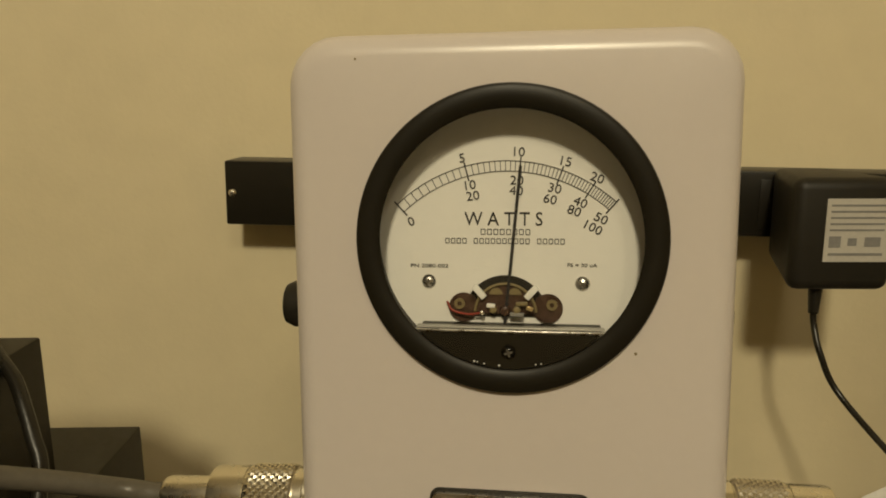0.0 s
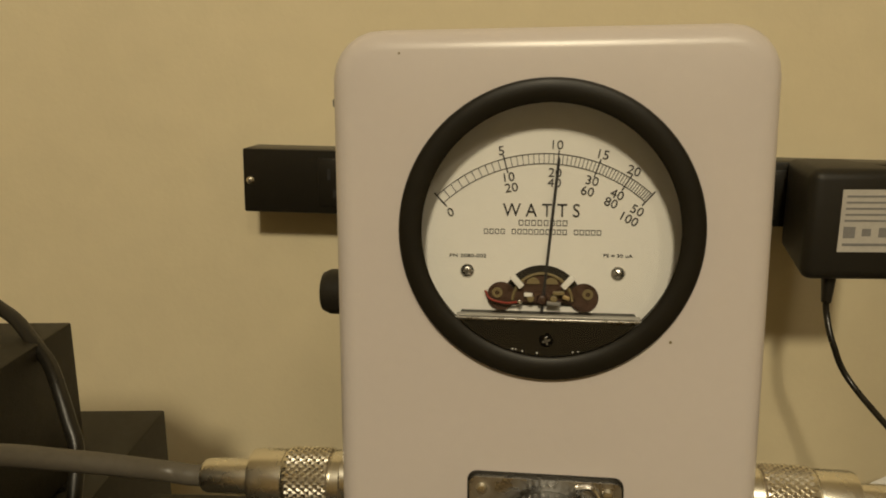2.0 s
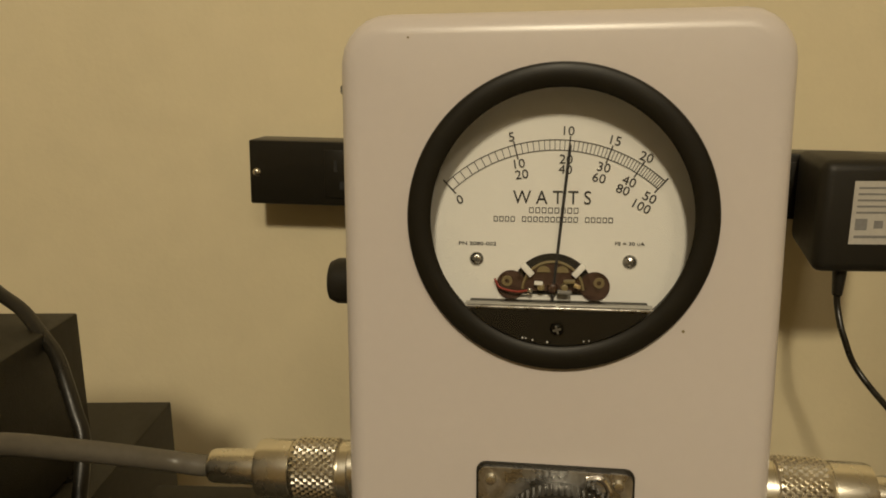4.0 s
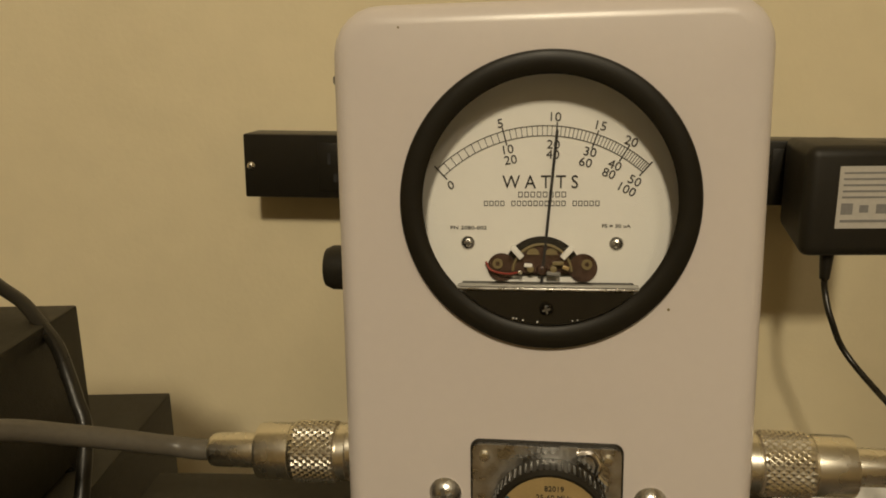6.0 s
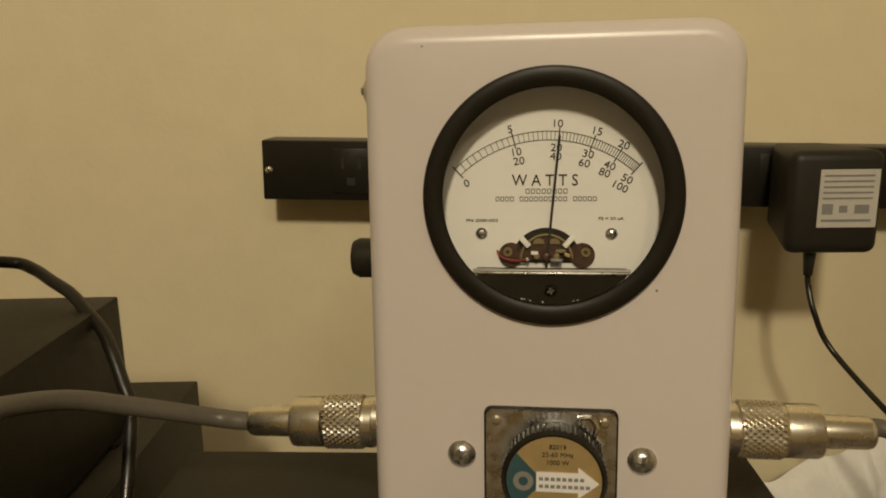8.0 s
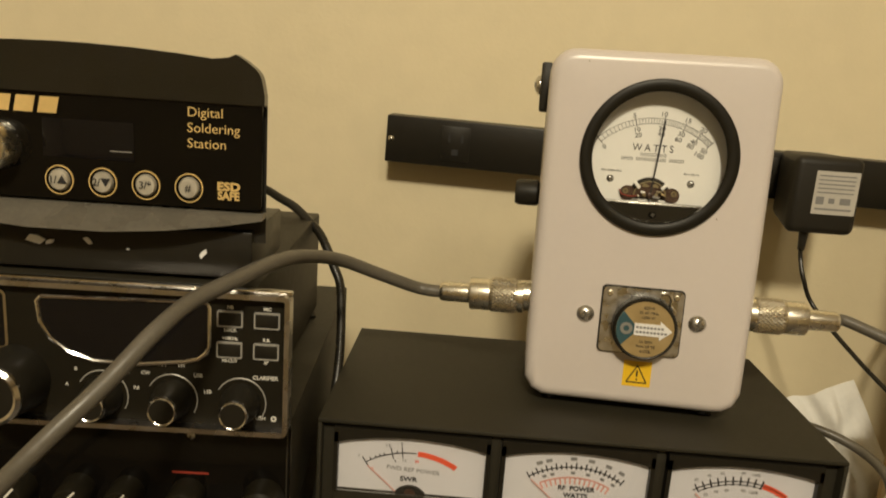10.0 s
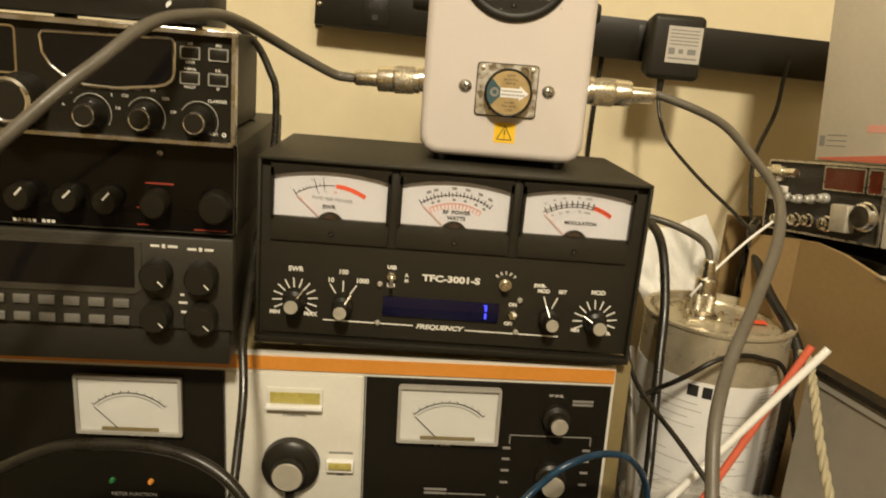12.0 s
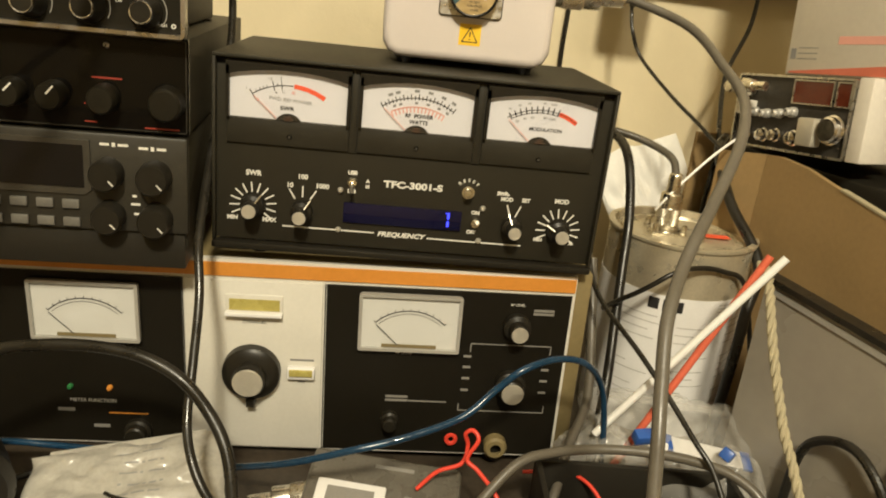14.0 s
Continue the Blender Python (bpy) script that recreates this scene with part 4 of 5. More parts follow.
def stacked(name, label, x, y, z):
    """A unit of the left-hand stack, which is turned six degrees towards the middle."""
    ob = thing(name, label, "radio", (x, y, z), (0, 0, 6), base=SIDE)
    ob.scale = (0.955, 1, 1)
    return ob


def soldering_station():
    th = stacked("soldering_station", "black soldering station with gold lettering, on a radio", -0.2095, -0.0421, 0.076)
    tagged(th, category="soldering station")
    w = 0.0785
    # front outline: arched brow with a small peak at each shoulder
    brow = [(w, 0.0130), (w, 0.074), (0.0765, 0.082), (0.0715, 0.0865), (0.0665, 0.0893), (0.0635, 0.0880)] + [(s * 0.06, 0.0868 + 0.0030 * (1 - s * s)) for s in (0.95, 0.7, 0.4, 0.1)]
    curve = smooth_line([(x, 0, v) for x, v in brow[1:5]], 6)
    brow = brow[:1] + [(p.x, p.z) for p in curve] + brow[5:]
    outline = brow + [(-x, v) for x, v in brow[::-1]]
    bm = prism(outline, 0.004, 0.085)
    for v in bm.verts:
        if v.co.y > 0.05:
            v.co.x *= 0.58
            v.co.z = 0.0130 + (v.co.z - 0.0130) * 0.86
    part("housing", bm, BLACK_MATTE, th, "black moulded housing")
    hood = [(w, 0.0700)] + brow[1:] + [(-x, v) for x, v in brow[::-1][:-1]] + [(-w, 0.0700)]
    part("hood", prism(hood, -0.002, 0.004), SATIN_BLACK, th, "curved brow")
    panel = part("front_panel", prism(rounded(-w + 0.001, w - 0.001, 0.0275, 0.0735, 0.002), -0.0008, 0.004), BLACK_GLOSS, th, "glossy black front panel")
    part("display_window", box(-0.014, 0.024, -0.0011, -0.0008, 0.0445, 0.0600, bevel=0.0001), LCD_DARK, panel)
    part("display_mark", bars([(0.014, 0.023, 0.0480, 0.0484)], -0.0011), GREY_BUTTON, panel)
    lip = [(w, 0.0262), (w, 0.0240)] + [(s * w, 0.0175 + 0.0065 * s * s) for s in (0.8, 0.5, 0.2, -0.2, -0.5, -0.8)] + [(-w, 0.0240), (-w, 0.0262)]
    lip_mesh = prism(lip, -0.001, 0.004)
    for v in lip_mesh.verts:
        if v.co.y < 0 and v.co.z < 0.0255:
            v.co.y = -0.001 - (0.0262 - v.co.z) * 1.5
    # black lip drawn grey: the light on its upturned face is in the colour
    part("lip", lip_mesh, LIP_GREY, th, "smooth curved lip under the panel")
    part("plinth", box(-w + 0.004, w - 0.005, 0.000, 0.060, -0.0020, 0.0180, bevel=0.0008), BLACK_PLASTIC, th)
    for x, text in ((-0.0077, "1/▲"), (0.0105, "2/▼"), (0.0287, "3/*"), (0.0468, "#")):
        ring = part("push_button", lathe([(0.0055, -0.0014), (0.0060, -0.0014), (0.0060, -0.0008)], 32, (x, 0, 0.0353)), GOLD_INK, panel, "round silver button in a gold ring")
        part("button_cap", lathe([(0, -0.0026), (0.0038, -0.0024), (0.0045, -0.0012), (0.0045, -0.0008)], 28, (x, 0, 0.0353)), CAP, ring)
        words(text, x, 0.0353, -0.0026, 0.0030, INK, ring)
    for k, text in enumerate(("Digital", "Soldering", "Station")):
        words(text, 0.0460, 0.0658 - 0.0062 * k, -0.0008, 0.0037, GOLD_INK, panel, align="LEFT", wide=1.10)
    words("ESD", 0.0635, 0.0366, -0.0008, 0.0032, GOLD_INK, panel, wide=1.25, bold=0.0002)
    words("SAFE", 0.0635, 0.0328, -0.0008, 0.0032, GOLD_INK, panel, wide=0.95, bold=0.0002)
    for k in range(5):
        x = -0.0550 + k * 0.0098
        part("maker_mark", prism([(x, 0.0618), (x + 0.0078, 0.0618), (x + 0.0092, 0.0682), (x + 0.0014, 0.0682)], -0.0010, -0.0008), GOLD_INK, panel, "slanted gold block")
    knob = part("dial", lathe([(0, -0.012), (0.009, -0.0118), (0.0100, -0.010), (0.0105, -0.0008)], 32, (-0.0335, 0, 0.0480)), NICKEL, th, "round bright dial")
    for fx, fyy in ((-0.06, 0.02), (0.06, 0.02), (-0.034, 0.074), (0.034, 0.074)):
        part("foot", lathe([(0, -0.0040), (0.007, -0.0040), (0.008, 0.0135), (0, 0.0135)], 18, (fx, fyy, 0.0), "z"), BLACK_RUBBER, th)
    for x, v, r, turn in ((-0.0195, 0.0100, 0.0042, 8), (-0.0135, 0.0092, 0.0020, -20), (0.0030, 0.0105, 0.0022, 40), (0.0200, 0.0080, 0.0008, 10), (0.0525, 0.0080, 0.0024, -50)):
        part("plastic_shard", prism([(-r, -r * 0.3), (r * 0.5, -r * 0.45), (r, r * 0.1), (r * 0.2, r * 0.4), (-r * 0.6, r * 0.35)], -0.0009, 0.0002), WHITE_LABEL, th).matrix_basis = pose(x, 0, v, 0, turn, 0)
    return th


soldering_station()


def cb_radio():
    th = stacked("cb_radio", "black radio with chrome frame under the soldering station", -0.2130, -0.0510, 0.0080)
    x0, x1, z0, z1 = -0.0985, 0.0975, 0.0005, 0.0630
    part("case", box(x0 + 0.003, x1 - 0.016, 0.0046, 0.180, z0 + 0.001, z1 + 0.001, bevel=0.001), BLACK_CRINKLE, th, "black steel case")
    part("top_rim", box(x0, x1, 0.001, 0.0045, z1 - 0.0015, z1 + 0.0008, bevel=0.0006), CHROME, th)
    part("front", box(x0 + 0.001, x1 - 0.001, 0.001, 0.011, z0 + 0.001, z1 - 0.0016), BEZEL, th, "black front")
    part("chrome_frame", ring_frame(x0, x1, z0, z1, 0.0022, 0.003, -0.0040, 0.004), DULL_CHROME, th, "dulled chrome front frame")
    f = 0.0010
    # window with a swept chrome surround
    sweep = [(-0.0095, 0.0560), (0.0590, 0.0575), (0.0612, 0.0570), (0.0622, 0.0552), (0.0620, 0.0385), (0.0608, 0.0352), (0.0575, 0.0326), (0.0520, 0.0310), (0.030, 0.0285), (0.012, 0.0290), (0.001, 0.0325), (-0.0062, 0.0380), (-0.0105, 0.0450), (-0.0115, 0.0540)]
    disp = part("display_window", prism(sweep, f - 0.0006, f), LCD_DARK, th, "dark display window")
    part("window_trim", tube([(x, f - 0.0008, v) for x, v in sweep + sweep[:1]], 0.0010, 8, 1), CHROME, disp, "chrome window trim")
    for x, zz, top, bot in ((0.0710, 0.0508, "NB", "LOCK"), (0.0870, 0.0508, "MIC", ""), (0.0708, 0.0372, "+10KHz", "HI-CUT"), (0.0868, 0.0372, "R.B.", "SP")):
        b = part("push_button", ring_frame(x - 0.0056, x + 0.0056, zz - 0.0035, zz + 0.0035, 0.0006, 0.0006, f - 0.0012, f), PEWTER, th, "square black button in a pale frame")
        part("button_cap", box(x - 0.0048, x + 0.0048, f - 0.0016, f, zz - 0.0028, zz + 0.0028, bevel=0.0004), BLACK_PLASTIC, b)
        words(top, x, zz + 0.0049, f, 0.0014, WHITE_INK, th, bold=0.00005)
        if bot:
            words(bot, x, zz - 0.0050, f, 0.0014, WHITE_INK, th, bold=0.00005)
    for kx, marks in ((0.0150, ("A", "B", "C", "D", "E", "F")), (0.0455, ("PA", "CW", "AM", "FM", "USB", "LSB")), (0.0758, ())):
        ring = part("dial_ring", tube([(kx + 0.0112 * math.sin(radians(a)), f - 0.0003, 0.0135 + 0.0112 * math.cos(radians(a))) for a in range(-60, 125, 15)], 0.0003, 6, 1), PEWTER, th)
        k = part("knob", lathe([(0, -0.0125), (0.0052, -0.0125), (0.0060, -0.0118), (0.0064, -0.0075), (0.0080, -0.005), (0.0090, f), (0, f)], 36, (kx, 0, 0.0135)), BLACK_PLASTIC, th, "black knob with a chrome ring")
        part("knob_ring", lathe([(0.0053, -0.0126), (0.0058, -0.0130), (0.0063, -0.0124), (0.0064, -0.0112)], 36, (kx, 0, 0.0135)), CHROME, k)
        for m, text in enumerate(marks):
            a = -75 + 30 * m
            words(text, kx + 0.0162 * math.sin(radians(a)), 0.0135 + 0.0158 * math.cos(radians(a)), f, 0.0016, WHITE_INK, th)
    words("CLARIFIER", 0.0865, 0.0252, f, 0.0017, WHITE_INK, th, bold=0.00005)
    words("PUSH", 0.0840, 0.0068, f, 0.0017, WHITE_INK, th)
    part("push_mark", lathe([(0.0006, f - 0.0002), (0.0013, f - 0.0002), (0.0013, f)], 14, (0.0905, 0, 0.0068)), WHITE_INK, th)
    big = part("tuning_knob", lathe([(0, -0.019), (0.0112, -0.0188), (0.0125, -0.017), (0.0132, -0.010), (0.0150, f), (0, f)], 44, (-0.0225, 0, 0.0190)), BLACK_PLASTIC, th, "large black tuning knob with a chrome ring")
    part("knob_ring", lathe([(0.0098, -0.0191), (0.0110, -0.0197), (0.0125, -0.0185), (0.0125, -0.0165)], 44, (-0.0225, 0, 0.0190)), CHROME, big)
    m = part("meter_window", ring_frame(-0.094, -0.0245, 0.032, 0.058, 0.0012, 0.003, f - 0.0012, f), CHROME, th)
    part("meter_face", box(-0.0928, -0.0257, f - 0.0006, f, 0.0332, 0.0568), LCD_DARK, m)
    for fx in (-0.08, 0.08):
        for fyy in (0.03, 0.16):
            part("rubber_foot", lathe([(0, 0.0), (0.004, 0.0), (0.004, 0.0016), (0, 0.0016)], 14, (fx, fyy, 0.0), "z"), BLACK_RUBBER, th)
    return th


cb_radio()


def black_amplifier():
    th = stacked("glossy_black_radio", "glossy black radio unit with white pointers and red markings", -0.2146, -0.0427, -0.0465)
    part("case", box(-0.100, 0.0970, 0.004, 0.226, 0.0008, 0.0545, bevel=0.001), BLACK_CRINKLE, th, "black steel case")
    front = part("front", box(-0.100, 0.0975, 0.0, 0.004, 0.0, 0.0545, bevel=0.0008), BLACK_GLOSS, th, "glossy black front")
    part("front_trim", ring_frame(-0.099, 0.0965, 0.001, 0.0535, 0.0005, 0.001, -0.0004, 0.0), GREY_RIG, front)
    for kx, pa, r in ((-0.0270, 30, 0.008), (0.0000, 32, 0.008), (0.0225, 30, 0.008), (0.0505, 200, 0.0085), (0.0860, 20, 0.0100)):
        k = part("knob", lathe([(0, -0.013), (r * 0.8, -0.0128), (r * 0.92, -0.0115), (r, -0.002), (r, 0), (0, 0)], 32, (kx, 0, 0.0185)), BEZEL, th, "black knob")
        if r < 0.0085:
            s, c = math.sin(radians(pa)), math.cos(radians(pa))
            part("pointer", strip([(kx - 0.001 * s, 0.0185 + 0.002 * c), (kx + 0.0072 * s, 0.0185 + 0.0072 * c)], 0.0010, -0.0130), WHITE_INK, k)
    bar_parts("red_line", [(0.0430, 0.0600, 0.0290, 0.0300), (0.0380, 0.0430, 0.0142, 0.0150), (0.0380, 0.0450, 0.0040, 0.0048), (0.0720, 0.0920, 0.0025, 0.0034)], 0.0, DIM_RED, front)
    bar_parts("white_line", [(-0.035 + 0.0028 * k, -0.0330 + 0.0028 * k, 0.0022, 0.0040) for k in range(9) if k != 5], 0.0, WHITE_INK, front)
    screw(th, 0.0520, 0.0, 0.0475, 0.0018, STEEL, "front_screw", 0.3)
    return th


black_amplifier()


def grey_transceiver():
    th = stacked("transceiver", "dark grey transceiver with a long display and small grey buttons", -0.2146, -0.0427, -0.1195)
    part("case", box(-0.104, 0.0955, 0.006, 0.20, 0.002, 0.0715, bevel=0.0015), BLACK_CRINKLE, th, "black steel case")
    part("front", box(-0.104, 0.0965, 0.0, 0.0062, 0.012, 0.0712, bevel=0.002), GREY_RIG, th, "dark grey moulded front")
    bz = part("display_bezel", prism([(-0.075, 0.0665), (0.0400, 0.0665), (0.0400, 0.0370), (0.0360, 0.0340), (-0.075, 0.0340)], -0.0012, 0.0), RIG_BEZEL, th)
    part("display_window", box(-0.072, 0.0360, -0.0018, -0.0012, 0.0385, 0.0635), LCD_DARK, bz, "dark display window")
    for row in range(2):
        for k in range(7):
            x = -0.0625 + 0.0150 * k
            part("push_button", box(x - 0.0050, x + 0.0050, -0.0022, 0.0, 0.0280 - 0.0110 * row - 0.0028, 0.0280 - 0.0110 * row + 0.0028, bevel=0.0008), RIG_BUTTON, th, "small grey button")
    for kx, kz, r in ((0.0500, 0.0480, 0.0095), (0.0775, 0.0475, 0.0100), (0.0500, 0.0220, 0.0095), (0.0775, 0.0215, 0.0100)):
        k = part("knob", lathe([(0, -0.012), (r * 0.85, -0.0118), (r * 0.96, -0.010), (r, 0), (0, 0)], 32, (kx, 0, kz)), BLACK_PLASTIC, th, "black knob")
        part("pointer", strip([(kx + r * 0.3, kz - r * 0.2), (kx + r * 0.6, kz - r * 0.5)], 0.0008, -0.0118), WHITE_INK, k)
    bar_parts("white_line", [(0.0455, 0.0510, 0.0640, 0.0655), (0.0525, 0.0545, 0.0635, 0.0660), (0.0560, 0.0620, 0.0640, 0.0655), (0.0680, 0.0735, 0.0630, 0.0645), (0.0750, 0.0770, 0.0625, 0.0650), (0.0785, 0.0840, 0.0630, 0.0645), (0.0625, 0.0680, 0.0290, 0.0304), (0.0640, 0.0680, 0.0230, 0.0244), (0.0635, 0.0660, 0.0340, 0.0354)], 0.0, WHITE_INK, th)
    part("bottom_skirt", box(-0.100, 0.0940, 0.003, 0.0500, -0.0115, 0.0125, bevel=0.001), BLACK_MATTE, th)
    for fx in (-0.08, 0.08):
        for fyy in (0.03, 0.16):
            part("rubber_foot", lathe([(0, -0.0150), (0.008, -0.0150), (0.009, 0.002), (0, 0.002)], 18, (fx, fyy, 0.0), "z"), BLACK_RUBBER, th)
    return th


grey_transceiver()

# ---------------------------------------------------------------- the wall: outlet strip and adapter


def outlet_strip():
    th = thing("outlet_strip", "long black metal outlet strip screwed to the wall", "power strip", (-0.1295, 0.312, 0.1095), (0, 1.4, 0))
    part("channel", box(0.0, 1.05, 0.0, WALL_Y - 0.312, -0.0200, 0.0200, bevel=0.0012), BLACK_PLASTIC, th, "black steel channel")
    part("end_tab", box(-0.003, 0.004, WALL_Y - 0.316, WALL_Y - 0.312, -0.0215, 0.0170, bevel=0.0005), BLACK_PLASTIC, th)
    screw(th, 0.0045, 0.0, 0.0, 0.0026, NICKEL, "end_screw", 0.9)
    for ox in (0.060, 0.340, 0.62, 0.9):
        o = part("outlet", box(ox - 0.0125, ox + 0.0125, -0.0008, 0.0, -0.0150, 0.0150, bevel=0.0003), BLACK_PLASTIC, th, "three-pin outlet")
        part("slots", bars([(ox - 0.0065, ox - 0.0045, 0.0015, 0.0085), (ox + 0.0045, ox + 0.0065, 0.0015, 0.0085), (ox - 0.0028, ox + 0.0028, -0.0095, -0.0045)], -0.0008), INK, o)
    return th


outlet_strip()


def adapter():
    th = thing("mains_adapter", "black plug-in mains adapter with a white label, on the outlet strip", "power adapter", (0.2152, 0.243, 0.0955))
    bm = box(-0.0240, 0.0280, 0.0, 0.0690, -0.0305, 0.0290, bevel=0.0060, seg=4)
    for v in bm.verts:
        k = max(0.0, v.co.y - 0.008) / 0.061
        v.co.x = v.co.x * (1 - 0.42 * k) + 0.004 * k
        v.co.z = v.co.z * (1 - 0.10 * k) + 0.002 * k
    part("body", bm, BLACK_MATTE, th, "black plastic body")
    lab = part("label", box(-0.0082, 0.0245, -0.0003, 0.0002, -0.0145, 0.0185), GREY_LABEL, th, "white printed label")
    bar_parts("printed_line", [(-0.0060, 0.0215, z - 0.0005, z + 0.0005) for z in (0.0150, 0.0118, 0.0086, 0.0054, 0.0022)], -0.0003, GREY_INK, lab)
    bar_parts("printed_mark", [(-0.0060, 0.0000, -0.0070, -0.0010), (0.0035, 0.0080, -0.0060, -0.0020), (0.0120, 0.0200, -0.0065, -0.0015), (-0.0060, 0.0215, -0.0112, -0.0098)], -0.0003, GREY_INK, lab)
    part("cord_sleeve", lathe([(0.0, -0.0455), (0.0026, -0.0455), (0.0038, -0.0300), (0, -0.0300)], 14, (-0.0050, 0.012, 0), "z"), BLACK_RUBBER, th)
    return th


adapter()

# ---------------------------------------------------------------- cables of the stack


def cable(label, points, radius, material, group="cables", steps=8, name="cable", category="cable", start=()):
    line = list(start) + [SIDE @ Vector(p) for p in points]
    return whole(name, tube(line, radius, 12, steps), material, label, category, group=group)


cable("grey coaxial cable looping over the chrome-framed radio", [(-0.101, 0.045, 0.0605), (-0.117, 0.028, 0.0700), (-0.1275, -0.004, 0.0780), (-0.1335, -0.033, 0.0805), (-0.141, -0.058, 0.0785), (-0.149, -0.075, 0.0750), (-0.155, -0.092, 0.0680), (-0.164, -0.108, 0.0550), (-0.185, -0.130, 0.030), (-0.235, -0.155, -0.030), (-0.29, -0.165, -0.12), (-0.32, -0.150, -0.24), (-0.33, -0.12, -0.281)], 0.0033, GREY_PVC, start=[METER_POSE @ Vector(p) for p in ((-0.1025, 0.020, 0.0500), (-0.1080, 0.0198, 0.0500), (-0.1180, 0.0185, 0.0515))])
cable("thick grey coaxial cable hanging in front of the clutter", [(0.177, 0.029, 0.042), (0.187, -0.014, 0.023), (0.186, -0.055, 0.009), (0.170, -0.100, -0.007), (0.1485, -0.136, -0.030), (0.131, -0.162, -0.051), (0.119, -0.187, -0.069), (0.116, -0.204, -0.092), (0.114, -0.220, -0.115), (0.112, -0.240, -0.160), (0.110, -0.245, -0.22), (0.116, -0.23, -0.2815)], 0.0029, GREY_PVC, start=[METER_POSE @ Vector(p) for p in ((0.1000, 0.020, 0.0538), (0.1090, 0.021, 0.0535))])
cable("black iron cord from the soldering station down past the meter box", [(-0.212, 0.070, 0.0945), (-0.211, 0.110, 0.093), (-0.199, 0.130, 0.0890), (-0.188, 0.129, 0.0860), (-0.177, 0.124, 0.0820), (-0.166, 0.119, 0.0780), (-0.156, 0.113, 0.0720), (-0.147, 0.108, 0.0650), (-0.140, 0.102, 0.0560), (-0.1345, 0.097, 0.0470), (-0.1295, 0.092, 0.0380), (-0.1255, 0.080, 0.0220), (-0.1225, 0.064, 0.0000), (-0.1215, 0.040, -0.032), (-0.1205, 0.008, -0.066), (-0.1160, -0.027, -0.090), (-0.1125, -0.048, -0.108), (-0.107, -0.066, -0.133), (-0.105, -0.086, -0.166), (-0.103, -0.104, -0.191), (-0.096, -0.119, -0.206), (-0.084, -0.130, -0.222), (-0.06, -0.14, -0.25), (-0.03, -0.15, -0.281)], 0.0027, BLACK_RUBBER)
cable("black cord arching over the bench in front of the generator", [(-0.26, -0.10, -0.19), (-0.21, -0.098, -0.161), (-0.18, -0.098, -0.154), (-0.153, -0.099, -0.152), (-0.128, -0.102, -0.154), (-0.106, -0.106, -0.163), (-0.089, -0.112, -0.179), (-0.077, -0.122, -0.195), (-0.070, -0.135, -0.217), (-0.065, -0.150, -0.25), (-0.05, -0.17, -0.281)], 0.0034, BLACK_RUBBER)
cable("shiny blue cable sagging across the generator front", [(-0.301, -0.0445, -0.2693), (-0.2425, -0.0464, -0.2564), (-0.2081, -0.0438, -0.2579), (-0.1796, -0.0461, -0.2568), (-0.1431, -0.0483, -0.2574), (-0.1038, -0.0591, -0.2536), (-0.0736, -0.0748, -0.2395), (-0.045, -0.093, -0.2209), (-0.013, -0.099, -0.206), (0.019, -0.093, -0.198), (0.051, -0.087, -0.185), (0.070, -0.078, -0.170), (0.085, -0.075, -0.157), (0.107, -0.065, -0.153), (0.130, -0.049, -0.164), (0.147, -0.036, -0.190), (0.156, -0.030, -0.235), (0.16, -0.03, -0.282)], 0.0022, BLUE_PVC)
cable("black power cord hanging beside the meter box", [(0.120, 0.150, -0.050), (0.150, 0.150, -0.046), (0.171, 0.138, -0.049), (0.178, 0.113, -0.063), (0.179, 0.086, -0.100), (0.175, 0.064, -0.140), (0.171, 0.043, -0.179), (0.165, 0.017, -0.213), (0.156, -0.010, -0.245), (0.15, -0.03, -0.281)], 0.0037, BLACK_RUBBER)
cable("thin black lead running down across the clutter", [(0.142, 0.060, -0.105), (0.1435, 0.044, -0.127), (0.149, 0.018, -0.145), (0.168, -0.030, -0.162), (0.181, -0.056, -0.176), (0.193, -0.082, -0.191), (0.203, -0.097, -0.204), (0.210, -0.115, -0.23), (0.215, -0.13, -0.283)], 0.0018, BLACK_RUBBER)
cable("thin black lead wrapped round the tin can", [(0.160, 0.047, -0.165), (0.170, 0.044, -0.156), (0.179, 0.036, -0.146), (0.188, 0.0300, -0.136), (0.203, 0.0300, -0.125), (0.224, 0.0420, -0.124), (0.245, 0.0480, -0.127), (0.268, 0.055, -0.14), (0.285, 0.05, -0.20)], 0.0019, BLACK_RUBBER)
cable("grey coaxial lead from the meter box to the tin can", [(0.110, 0.158, -0.050), (0.150, 0.160, -0.047), (0.176, 0.158, -0.049), (0.197, 0.152, -0.053), (0.212, 0.140, -0.058), (0.2165, 0.120, -0.062), (0.2170, 0.108, -0.072)], 0.0031, GREY_PVC)
cable("thin black cord hanging from the mains adapter", [(0.203, 0.262, 0.028), (0.214, 0.258, 0.006), (0.236, 0.215, -0.022), (0.258, 0.172, -0.045), (0.268, 0.145, -0.063), (0.27, 0.14, -0.12), (0.268, 0.15, -0.2), (0.26, 0.16, -0.283)], 0.0017, BLACK_RUBBER, start=[(0.2102, 0.255, 0.054), (0.2110, 0.255, 0.044)])
cable("black flex hanging from the outlet strip", [(0.338, 0.316, 0.098), (0.335, 0.312, 0.075), (0.328, 0.300, 0.042), (0.303, 0.270, -0.002), (0.290, 0.228, -0.041), (0.283, 0.203, -0.059), (0.277, 0.19, -0.12), (0.275, 0.185, -0.2), (0.275, 0.18, -0.283)], 0.0022, BLACK_RUBBER)
